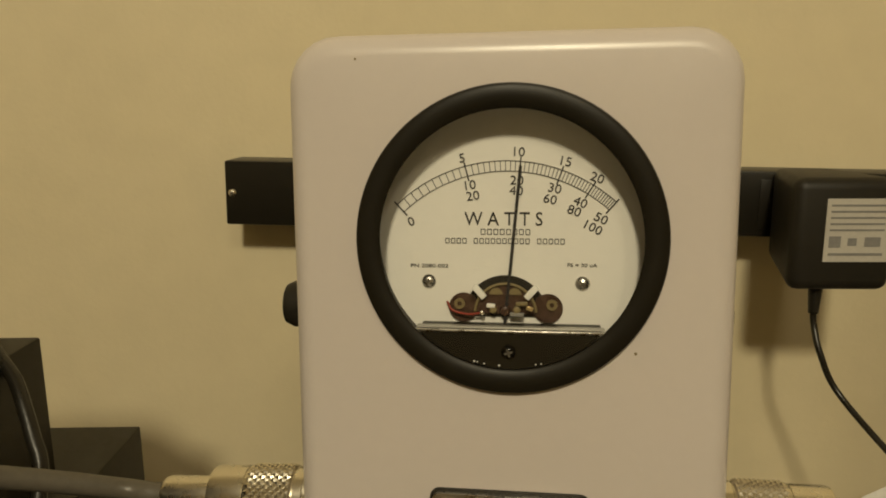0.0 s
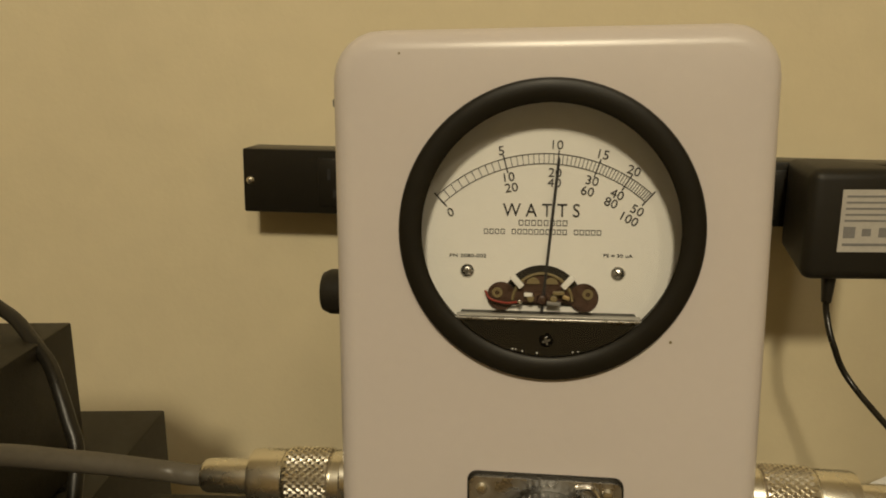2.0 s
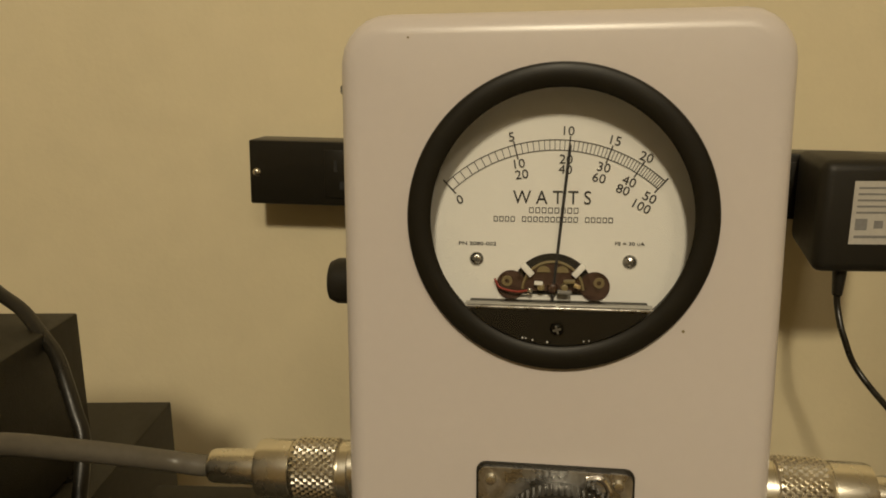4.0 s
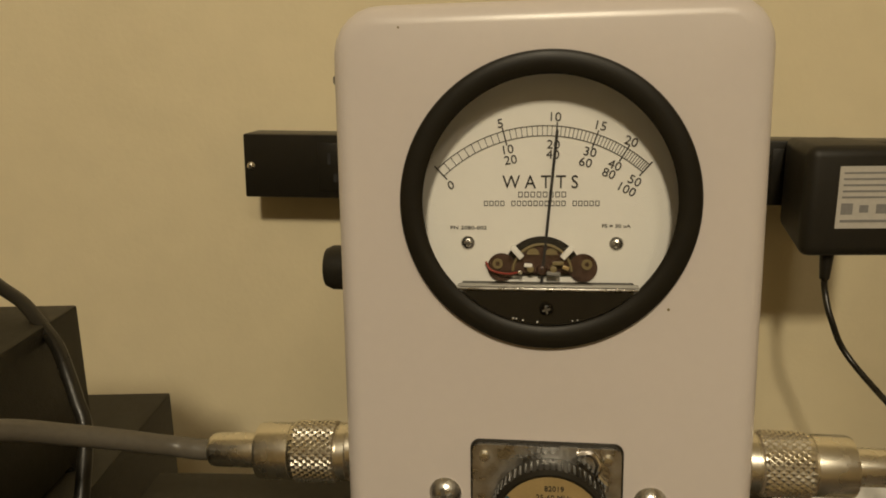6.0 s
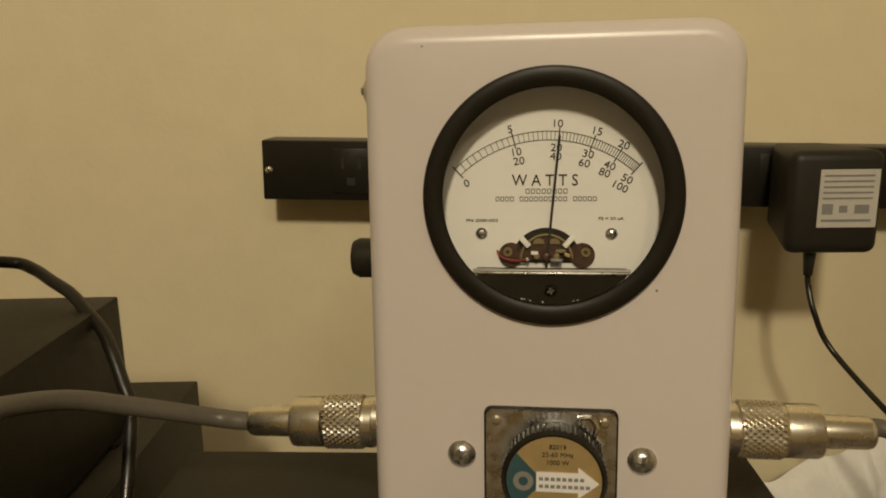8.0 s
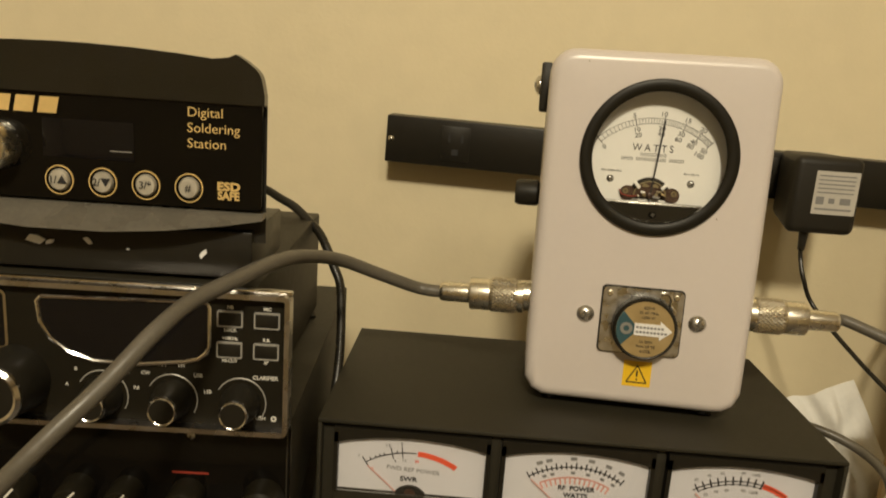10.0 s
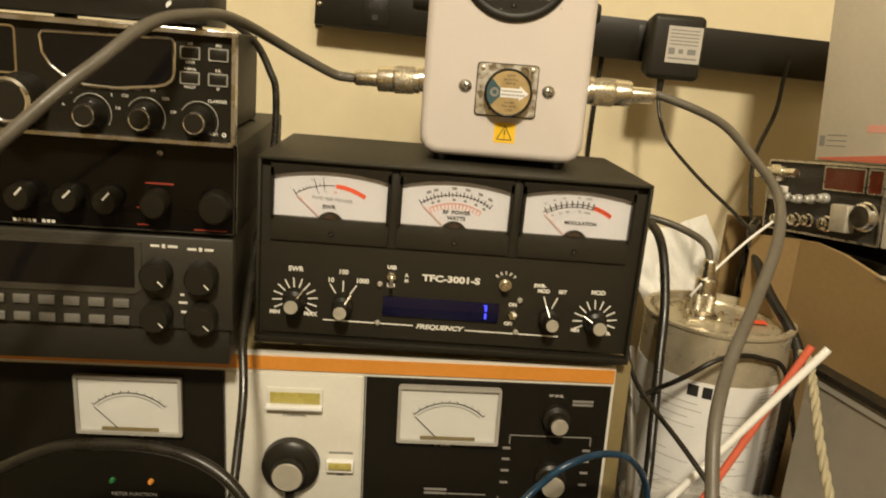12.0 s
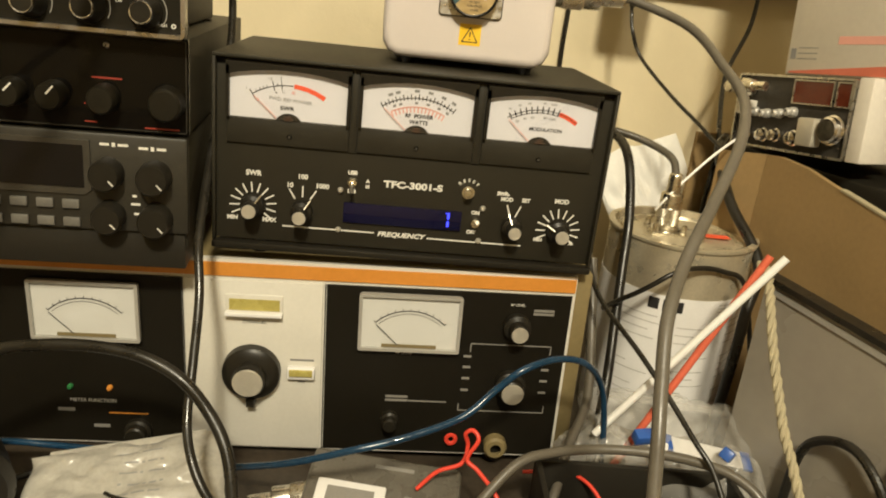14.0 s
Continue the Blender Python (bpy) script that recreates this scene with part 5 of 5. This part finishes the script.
cable("black leads tangled behind the carton edge", [(0.283, 0.190, -0.050), (0.268, 0.160, -0.058), (0.268, 0.115, -0.090), (0.281, 0.070, -0.125), (0.272, 0.052, -0.16), (0.268, 0.045, -0.2), (0.262, 0.04, -0.281)], 0.0042, BLACK_RUBBER)
cable("grey cables bundled beside the generator", [(0.150, 0.060, -0.13), (0.152, 0.040, -0.17), (0.148, 0.000, -0.214), (0.131, -0.035, -0.235), (0.117, -0.068, -0.255), (0.095, -0.091, -0.2815)], 0.0034, GREY_PVC)
cable("grey coaxial cable arching over the front of the bench", [(0.040, -0.135, -0.281), (0.049, -0.119, -0.250), (0.065, -0.105, -0.231), (0.087, -0.090, -0.212), (0.109, -0.080, -0.209), (0.139, -0.071, -0.210), (0.170, -0.073, -0.208), (0.198, -0.084, -0.205), (0.218, -0.096, -0.206), (0.231, -0.110, -0.215), (0.238, -0.125, -0.24), (0.24, -0.14, -0.281)], 0.0031, GREY_PVC)
cable("bare white twin wire slanting across the tin can", [(0.203, 0.100, -0.099), (0.206, 0.101, -0.095), (0.223, 0.106, -0.075), (0.244, 0.111, -0.053), (0.267, 0.124, -0.038)], 0.0011, STRAW_WHITE)
cable("red wire curled in a loop on the bench", [(0.030, -0.068, -0.252), (0.042, -0.065, -0.240), (0.057, -0.064, -0.233), (0.060, -0.060, -0.222), (0.0575, -0.061, -0.213), (0.062, -0.062, -0.2095), (0.0655, -0.066, -0.214), (0.0595, -0.069, -0.226), (0.067, -0.074, -0.231), (0.079, -0.088, -0.240), (0.086, -0.102, -0.260), (0.09, -0.11, -0.283)], 0.0014, RED_PVC)
cable("red wire lying at the bench front", [(0.100, -0.048, -0.247), (0.121, -0.050, -0.244), (0.135, -0.059, -0.240), (0.146, -0.072, -0.245), (0.155, -0.088, -0.262), (0.16, -0.1, -0.283)], 0.0013, RED_PVC)

ring = bmesh.new()
add_lathe(ring, [(0.0018, 0.0), (0.0026, -0.0012), (0.0044, -0.0012), (0.0050, 0.0), (0.0044, 0.0012), (0.0026, 0.0012), (0.0018, 0.0)], 28)
whole("terminal_ring", ring, RED_PVC, "round red insulated terminal on the generator front", "terminal", (0.0535, -0.0060, -0.2590))

# ---------------------------------------------------------------- the tin can with its coaxial socket


def tin_can():
    th = thing("tin_can", "paper-labelled tin can with a coaxial socket on its lid", "tin can", (0.2310, 0.108, BENCH_Z), (0, 0, 0), base=SIDE)
    top = 0.172
    part("shell", lathe([(0, 0), (0.0570, 0), (0.0575, 0.002), (0.0575, top - 0.004), (0.0590, top - 0.002), (0.0590, top), (0.0540, top + 0.0006), (0.0530, top - 0.006), (0.0490, top - 0.0065), (0.0480, top - 0.0035), (0.0425, top - 0.0030), (0.0415, top - 0.0050), (0, top - 0.0050)], 64, (0, 0, 0), "z"), TIN, th, "tinplate can with a pressed lid")
    label = part("paper_label", lathe([(0.0578, 0.012), (0.0581, 0.012), (0.0581, top - 0.040), (0.0578, top - 0.040)], 64, (0, 0, 0), "z"), WHITE_LABEL, th, "white printed paper label")
    rnd = random.Random(5)

    def patch(a0, a1, z0, z1, material, name="printed_line"):
        b, rows = bmesh.new(), []
        for k in range(7):
            a = radians(a0 + (a1 - a0) * k / 6)
            rows.append([b.verts.new((r * math.sin(a), -r * math.cos(a), v)) for r, v in ((0.0580, z0), (0.0583, z0), (0.0583, z1), (0.0580, z1))])
        for p, q in zip(rows, rows[1:]):
            for i in range(4):
                b.faces.new((p[i], p[(i + 1) % 4], q[(i + 1) % 4], q[i]))
        part(name, b, material, label, smooth=0)

    for k in range(14):
        v = top - 0.058 - k * 0.0062 - rnd.uniform(0, 0.001)
        for a0 in (-58, -10, 34):
            if rnd.random() < 0.8:
                patch(a0, a0 + rnd.uniform(14, 38), v, v + 0.0007, LIGHT_INK)
    for k in range(4):
        patch(20, 62, top - 0.0440 - 0.0028 * k, top - 0.0434 - 0.0028 * k, LIGHT_INK)
    for a0, a1 in ((-34, -26), (-23, -16), (-14, -8)):
        patch(a0, a1, top - 0.0520, top - 0.0430, INK, "printed_block")
    flange = part("socket_flange", box(-0.028, 0.0, -0.013, 0.013, top - 0.0052, top - 0.0025, bevel=0.0006), NICKEL, th, "plated coaxial socket flange")
    for sx in (-0.0255, -0.0025):
        for sy in (-0.0105, 0.0105):
            part("bolt", lathe([(0, 0.008), (0.0022, 0.0075), (0.0026, 0.0045), (0.0026, 0)], 8, (sx, sy, top - 0.0035), "z"), NICKEL, flange)
    part("vent_cap", lathe([(0, 0.007), (0.0032, 0.0065), (0.0038, 0.0), (0, 0)], 18, (0.008, -0.020, top - 0.0050), "z"), NICKEL, th)
    part("lid_print", box(0.016, 0.036, -0.012, -0.004, top - 0.0031, top - 0.0026), RED_INK, th, "red printed patch on the lid")
    return th


tin_can()
plug("nickel-plated coaxial plug standing on the tin can lid", SIDE @ Vector((0.2170, 0.108, BENCH_Z + 0.172 - 0.002)), (0, 90, 0))

# ---------------------------------------------------------------- carton, white box, small radio, grey case


def carton():
    th = thing("brown_carton", "open brown corrugated carton with a slanting top edge", "carton", (0.2735, 0.150, BENCH_Z), (0, 0, -76), base=SIDE)
    # local x runs along the side that faces the can, local y away from it
    h = -BENCH_Z
    part("side_panel", prism([(0.045, 0.0), (0.26, 0.0), (0.26, h - 0.080), (0.185, h - 0.063), (0.137, h - 0.0555), (0.090, h - 0.0470), (0.060, h - 0.0455), (0.045, h - 0.0475)], 0.0, 0.004), BROWN_BOX, th, "brown corrugated side")
    part("far_panel", prism([(-0.042, 0.0), (0.0, 0.0), (0.0, h - 0.0475), (-0.042, h - 0.0530)], 0.0, 0.004), BROWN_BOX, th).matrix_basis = pose(0.0445, 0.0, 0, 0, 0, 20)
    part("cut_edge", prism([(0.125, h - 0.0538), (0.137, h - 0.0555), (0.185, h - 0.063), (0.26, h - 0.080), (0.26, h - 0.0785), (0.185, h - 0.0615), (0.137, h - 0.0540), (0.125, h - 0.0523)], -0.0006, 0.0046), ROPE, th, "pale cut edge of the corrugated card")
    part("side_panel", prism([(-0.06, 0.0), (0.26, 0.0), (0.26, h - 0.09), (-0.06, h - 0.062)], 0.26, 0.264), BROWN_BOX, th)
    part("end_panel", box(0.256, 0.26, 0.004, 0.26, 0.0, h - 0.105), BROWN_BOX, th)
    part("end_panel", box(-0.06, -0.056, 0.004, 0.26, 0.0, h - 0.050), BROWN_BOX, th)
    part("base", box(-0.056, 0.256, 0.004, 0.26, 0.0, 0.004), BROWN_BOX, th)
    return th


carton()
TILT_RADIO = (0, -5.7, -70)
RADIO_AT = (0.2728, 0.1509, -0.0476)
shelf = thing("black_case", "black equipment case standing in the carton", "case", (0.2790, 0.168, BENCH_Z + 0.004), (0, 0, -70), base=SIDE)
part("shell", box(0.0, 0.19, 0.004, 0.15, 0.0, 0.199, bevel=0.003), BLACK_MATTE, shelf, "black case body")
part("lid", box(-0.001, 0.191, 0.003, 0.151, 0.2, 0.2310, bevel=0.003), BLACK_PLASTIC, shelf, "black case lid")


def small_radio():
    th = thing("small_radio", "small mobile radio with bright knobs and a dull red display", "radio", RADIO_AT, TILT_RADIO, base=SIDE)
    w, h = 0.111, 0.057
    part("case", box(0.001, w - 0.001, 0.006, 0.13, 0.0, h - 0.0015, bevel=0.001), BLACK_CRINKLE, th, "black steel case")
    part("front", box(0, w, 0.0, 0.006, 0.0, h, bevel=0.001), PCB, th, "dark front panel")
    part("chrome_frame", ring_frame(0, w, 0.0, h, 0.0016, 0.0015, -0.002, 0.001), STEEL, th)
    part("end_cap", box(w + 0.001, w + 0.013, -0.001, 0.030, 0.0, h + 0.001, bevel=0.001), WHITE_CARD, th, "white end block")
    for a, b in ((0.0570, 0.0940), (0.0960, 0.1090)):
        d = part("red_display", box(a + 0.001, b - 0.001, -0.0012, 0.0, 0.0375, 0.0535), MAROON, th, "dull red display window")
        part("display_frame", ring_frame(a, b, 0.0365, 0.0545, 0.0010, 0.0008, -0.0020, 0), STEEL, d)
    for kx, kz, r in ((0.0169, 0.0090, 0.0042), (0.0355, 0.0105, 0.0045), (0.0480, 0.0115, 0.0043), (0.0657, 0.0112, 0.0050), (0.0475, 0.0280, 0.0030), (0.0599, 0.0300, 0.0032), (0.0222, 0.0275, 0.0030), (0.0346, 0.0270, 0.0030)):
        k = part("knob", lathe([(0, -0.009), (r * 0.7, -0.0088), (r, -0.0076), (r, -0.004), (r * 1.25, -0.003), (r * 1.25, 0), (0, 0)], 20, (kx, 0, kz)), CHROME if kz < 0.02 else PEWTER, th, "bright small knob")
        part("knob_mark", strip([(kx, kz), (kx, kz + r * 0.7)], 0.0008, -0.0090), INK, k)
    part("channel_knob", lathe([(0, -0.009), (0.0080, -0.0088), (0.0094, -0.0075), (0.0096, -0.004), (0.0108, -0.003), (0.0108, 0), (0, 0)], 32, (0.0985, 0, 0.0205)), CHROME, th, "bright channel knob")
    part("slide_block", box(0.0735, 0.0890, -0.010, 0.0, 0.0070, 0.0275, bevel=0.0015), CAP, th, "bright square block")
    jack = part("microphone_plug", lathe([(0, -0.026), (0.0042, -0.0255), (0.0048, -0.022), (0.0048, -0.012), (0.0070, -0.011), (0.0072, -0.001), (0, 0)], 24, (0.0135, 0, 0.0460)), NICKEL, th, "bright microphone plug")
    part("plug_arm", tube([(0.0135, -0.020, 0.0460), (0.028, -0.021, 0.0472), (0.047, -0.019, 0.0478)], 0.0034, 12), NICKEL, jack)
    part("plug_collar", lathe([(0.003, -0.003), (0.0048, -0.0028), (0.0048, 0.0028), (0.003, 0.003)], 18, (0.034, -0.0208, 0.0475), "x"), NICKEL, jack)
    part("plug_block", box(0.012, 0.022, -0.012, 0.0, 0.0250, 0.0360, bevel=0.001), WHITE_CARD, th)
    return th


small_radio()


def white_box():
    th = thing("white_carton", "white shipping carton with a red stripe, on the small radio", "carton", (pose(*RADIO_AT, *TILT_RADIO) @ Vector((0.036, 0.008, 0.0575))), TILT_RADIO, base=SIDE)
    part("shell", box(0.0, 0.21, 0.0, 0.12, 0.0, 0.20, bevel=0.0012), WHITE_CARD, th, "white card shell")
    part("red_stripe", prism([(0.004, 0.0015), (0.19, 0.0015), (0.19, 0.0170), (0.10, 0.0095), (0.004, 0.0030)], -0.0004, 0.0), RED_PRINT, th, "red printed stripe")
    part("print", bars([(0.045, 0.100, 0.0230, 0.0285)], 0.0), PINK_INK, th)
    part("print", bars([(0.010, 0.028, 0.0120, 0.0127), (0.010, 0.028, 0.0160, 0.0167), (0.010, 0.028, 0.0200, 0.0207), (0.003, 0.008, 0.012, 0.020)], 0.0), GREY_INK, th)
    return th


white_box()


def grey_case():
    th = thing("grey_case", "grey plastic case with a black rim, leaning by the carton", "case", (0.2545, 0.000, BENCH_Z), (0, 0, -68), base=SIDE)
    h = 0.172
    part("side", prism([(0.0, 0.0), (0.20, 0.0), (0.20, h - 0.012), (0.0, h)], 0.0, 0.006), GREY_CASE, th, "grey plastic side")
    part("rim", prism([(-0.002, h), (0.20, h - 0.012), (0.20, h - 0.008), (-0.002, h + 0.004)], -0.003, 0.009), BLACK_RUBBER, th, "black rubber rim")
    # pale strip painted as the highlight along the top edge
    part("edge_highlight", prism([(0.004, h - 0.0075), (0.20, h - 0.0195), (0.20, h - 0.0150), (0.004, h - 0.0030)], -0.0012, 0.0), PEWTER, th)
    # dark tube modelled where a cable mirrors in the case side
    part("reflection_arc", tube([(0.062, -0.006, 0.0), (0.064, -0.008, 0.07), (0.075, -0.009, 0.095), (0.100, -0.009, 0.104), (0.125, -0.009, 0.085), (0.135, -0.008, 0.05), (0.14, -0.006, 0.0)], 0.0030, 10), BLACK_RUBBER, th, "dark arc standing in for a cable's reflection")
    part("end", prism([(0.0, 0.0), (0.004, 0.0), (0.004, h - 0.050), (0.0, h - 0.050)], 0.006, 0.05), GREY_CASE, th)
    part("pale_side", prism([(0.110, 0.0), (0.20, 0.0), (0.20, h - 0.014), (0.136, h - 0.012)], -0.010, -0.0035), WHITE_CARD, th, "pale plastic corner")
    return th


grey_case()

# ---------------------------------------------------------------- tubes, rope, bags and papers


def straight_tube(label, a, b, r, material):
    return whole("plastic_tube", tube([a, b], r, 14, 2), material, label, "tube", group="plastic tubes", base=SIDE)


straight_tube("white plastic tube leaning on the clutter", (0.245, -0.034, -0.086), (0.149, -0.029, -0.2256), 0.0026, STRAW_WHITE)
straight_tube("red plastic tube leaning on the clutter", (0.242, -0.020, -0.090), (0.164, -0.034, -0.2470), 0.0026, STRAW_RED)


def rope():
    bm = bmesh.new()
    line = smooth_line([(0.249, 0.004, -0.104), (0.247, -0.012, -0.104), (0.243, -0.032, -0.116), (0.240, -0.054, -0.136), (0.239, -0.075, -0.156), (0.240, -0.091, -0.174), (0.243, -0.106, -0.190), (0.246, -0.123, -0.212), (0.25, -0.14, -0.25), (0.252, -0.15, -0.283)], 9)
    for s in range(3):
        pts = []
        for i, p in enumerate(line):
            way = (line[min(i + 1, len(line) - 1)] - line[max(i - 1, 0)]).normalized()
            u = Vector((1, 0, 0)) - way * way.x
            u.normalize()
            v = way.cross(u)
            a = i * 0.75 + s * 2 * math.pi / 3
            pts.append(p + 0.0015 * (math.cos(a) * u + math.sin(a) * v))
        tube(pts, 0.0017, 8, 1, bm)
    return whole("rope", bm, ROPE, "twisted tan rope hanging over the grey case", "rope", base=SIDE)


rope()


def crumple(name, label, category, at, size, material, seed, turn=(0, 0, 0), n=40, rough=0.35, freq=0.55, print_ink=None, seal=False):
    """A creased sheet or puffed bag: a closed pillow with sharp random folds."""
    bm = bmesh.new()
    rows = {}
    for side in (1, -1):
        for i in range(n + 1):
            for j in range(n + 1):
                u, v = i / n * 2 - 1, j / n * 2 - 1
                rim = (1 - u**4) * (1 - v**4)
                if rim < 1e-6 and side < 0:
                    rows[side, i, j] = rows[1, i, j]
                    continue
                p = Vector((u * 2.1 * freq + seed, v * 2.1 * freq, side * 0.7))
                crease = abs(noise.noise(p * 1.3)) * 1.6 + abs(noise.noise(p * 3.1)) * 0.8 + 0.12 * noise.noise(p * 7)
                w = 0.06 * noise.noise(Vector((u * 2, v * 2, seed)))
                z = side * rim**0.5 * (0.55 + rough * (crease - 0.5)) + 0.12 * noise.noise(Vector((u * 2.5, v * 2.5, seed + 3)))
                rows[side, i, j] = bm.verts.new((size[0] * (u + w), size[1] * (v + w * 0.7), size[2] * z))
    for side in (1, -1):
        for i in range(n):
            for j in range(n):
                try:
                    f = bm.faces.new((rows[side, i, j], rows[side, i + 1, j], rows[side, i + 1, j + 1], rows[side, i, j + 1]))
                except ValueError:
                    continue
                if print_ink and side > 0 and j % 6 == 2 and n * 0.45 < i < n * (0.70 + 0.2 * noise.noise(Vector((j, seed, 0)))) and noise.noise(Vector((i * 0.9, j * 3.1, 1))) > -0.18:
                    f.material_index = 1
    ob = whole(name, bm, material, label, category, at, turn, base=SIDE)
    if seal:
        part("bag_seal", box(-size[0] * 0.8, size[0] * 0.8, size[1] * 0.86, size[1] * 1.02, size[2] * 0.10, size[2] * 0.10 + 0.0012, bevel=0.0004), material, ob, "folded seal")
    if print_ink:
        ob.data.materials.append(print_ink)
    return ob


crumple("polythene_bag", "crumpled clear polythene bag of small parts", "plastic bag", (0.208, -0.012, -0.244), (0.062, 0.050, 0.040), BAG, 2.0, (8, 0, -10), n=56, rough=0.34, freq=0.5, seal=True)
crumple("polythene_bag", "clear polythene bag bunched beside the generator", "plastic bag", (0.166, -0.018, -0.254), (0.026, 0.032, 0.028), BAG, 6.0, (0, 5, 30), rough=0.42, freq=0.7, seal=True)
crumple("polythene_wrapper", "crumpled printed polythene wrapper lying on the bench", "wrapper", (-0.148, -0.082, -0.262), (0.060, 0.036, 0.016), WRAP, 11.0, (24, -9, 10), n=60, rough=0.5, freq=0.42, print_ink=GREY_INK, seal=True)
crumple("paper_sheet", "crumpled white paper stuffed against the wall", "paper", (0.282, 0.266, -0.188), (0.048, 0.118, 0.014), PAPER, 21.0, (66, -20, 10), rough=1.0)
for k, (x, y, z) in enumerate(((0.176, -0.046, -0.214), (0.236, -0.044, -0.224), (0.186, -0.052, -0.2200))):
    whole("bag_part", box(-0.0065, 0.0065, -0.004, 0.004, -0.004, 0.004, bevel=0.001), BLUE_PART if k < 2 else WHITE_LABEL, "small blue plastic part in the clear bag" if k < 2 else "small white plastic part in the clear bag", "plastic part", (x, y, z), (20, 30 * k, 15 + 40 * k), "parts in the bag", base=SIDE)


def multimeter():
    th = thing("multimeter", "dark grey hand meter with a pale display frame, on the bench", "multimeter", (0.006, -0.062, -0.2815), (12, 3, -4), base=SIDE)
    part("body", box(-0.048, 0.052, -0.030, 0.030, 0.0, 0.026, bevel=0.004, seg=3), LIP_GREY, th, "dark grey plastic body")
    frame_part = part("display_frame", box(-0.040, 0.004, -0.029, 0.002, 0.0262, 0.0285, bevel=0.0012), WHITE_LABEL, th, "pale display frame")
    part("display", box(-0.033, -0.003, -0.022, -0.004, 0.0284, 0.0291), GREY_BUTTON, frame_part, "grey liquid-crystal display")
    for k in range(4):
        part("key", box(0.016 + 0.008 * (k % 2), 0.021 + 0.008 * (k % 2), -0.020 + 0.012 * (k // 2), -0.014 + 0.012 * (k // 2), 0.026, 0.0275, bevel=0.0006), GREY_BUTTON if k else LCD_OLIVE, th)
    part("mark", box(-0.006, 0.020, 0.018, 0.021, 0.0258, 0.0264), GREY_BUTTON, th)
    return th


multimeter()
plug("nickel-plated coaxial plug lying on the bench", (-0.036, -0.066, -0.2660), (0, -6, 8))
crate = thing("junk_tray", "black tray of loose parts at the bench front", "tray", (0.150, -0.085, BENCH_Z), base=SIDE)
part("tray_base", box(-0.045, 0.085, -0.05, 0.03, 0.0, 0.003), BLACK_MATTE, crate)
for a in ((-0.045, 0.085, -0.05, -0.046), (-0.045, 0.085, 0.026, 0.03), (-0.045, -0.041, -0.046, 0.026), (0.081, 0.085, -0.046, 0.026)):
    part("tray_wall", box(*a, 0.003, 0.055, bevel=0.001), BLACK_MATTE, crate)

# a round black speaker cone edge at the left of the bench
cone = thing("headphone", "black round ear cup lying on the bench", "headphones", (-0.243, -0.100, -0.249), (0, 0, 40), base=SIDE)
part("ear_cup", lathe([(0, -0.014), (0.022, -0.014), (0.030, -0.010), (0.034, 0.0), (0.034, 0.012), (0.028, 0.020), (0, 0.022)], 40), BLACK_PLASTIC, cone, "black plastic cup")
part("ear_pad", lathe([(0.018, -0.014), (0.020, -0.021), (0.027, -0.023), (0.033, -0.017), (0.033, -0.008)], 40), BLACK_RUBBER, cone, "soft black pad")

# more of the clutter at the bench front
for pts in ([(-0.125, -0.070, -0.279), (-0.095, -0.064, -0.277), (-0.060, -0.074, -0.279), (-0.030, -0.095, -0.280), (0.010, -0.105, -0.2805)], [(-0.240, -0.060, -0.279), (-0.200, -0.045, -0.272), (-0.150, -0.040, -0.272), (-0.100, -0.052, -0.279), (-0.080, -0.080, -0.280)]):
    cable("dull black lead lying along the bench", pts, 0.0022, BLACK_RUBBER)
cable("thin clear lead looping on the wrapper", [(-0.150, -0.105, -0.243), (-0.140, -0.112, -0.240), (-0.120, -0.112, -0.243), (-0.105, -0.105, -0.256), (-0.095, -0.10, -0.281)], 0.0012, BLACK_RUBBER)

# ---------------------------------------------------------------- last small things
whole("hanging_lead", tube([(0.170, 0.3345, 0.096), (0.1690, 0.336, 0.05), (0.1685, 0.338, -0.01), (0.171, 0.339, -0.08), (0.175, 0.339, -0.16), (0.178, 0.335, -0.281)], 0.0026, 10), BLACK_RUBBER, "thin black lead hanging down from the outlet strip", "cable")
strip_bag = thing("parts_strip", "white card strip with blue ends in the clear bag", "card strip", (0.229, -0.030, -0.2330), (14, 6, -6), base=SIDE)
part("card", box(-0.030, 0.030, -0.0075, 0.0075, -0.0004, 0.0004), WHITE_LABEL, strip_bag, "white card strip")
part("blue_end", box(0.024, 0.0305, -0.008, 0.008, -0.0010, 0.0012, bevel=0.0004), BLUE_PART, strip_bag, "blue end")
part("blue_end", box(-0.031, -0.0245, -0.008, 0.008, -0.0010, 0.0012, bevel=0.0004), BLUE_PART, strip_bag, "blue end")
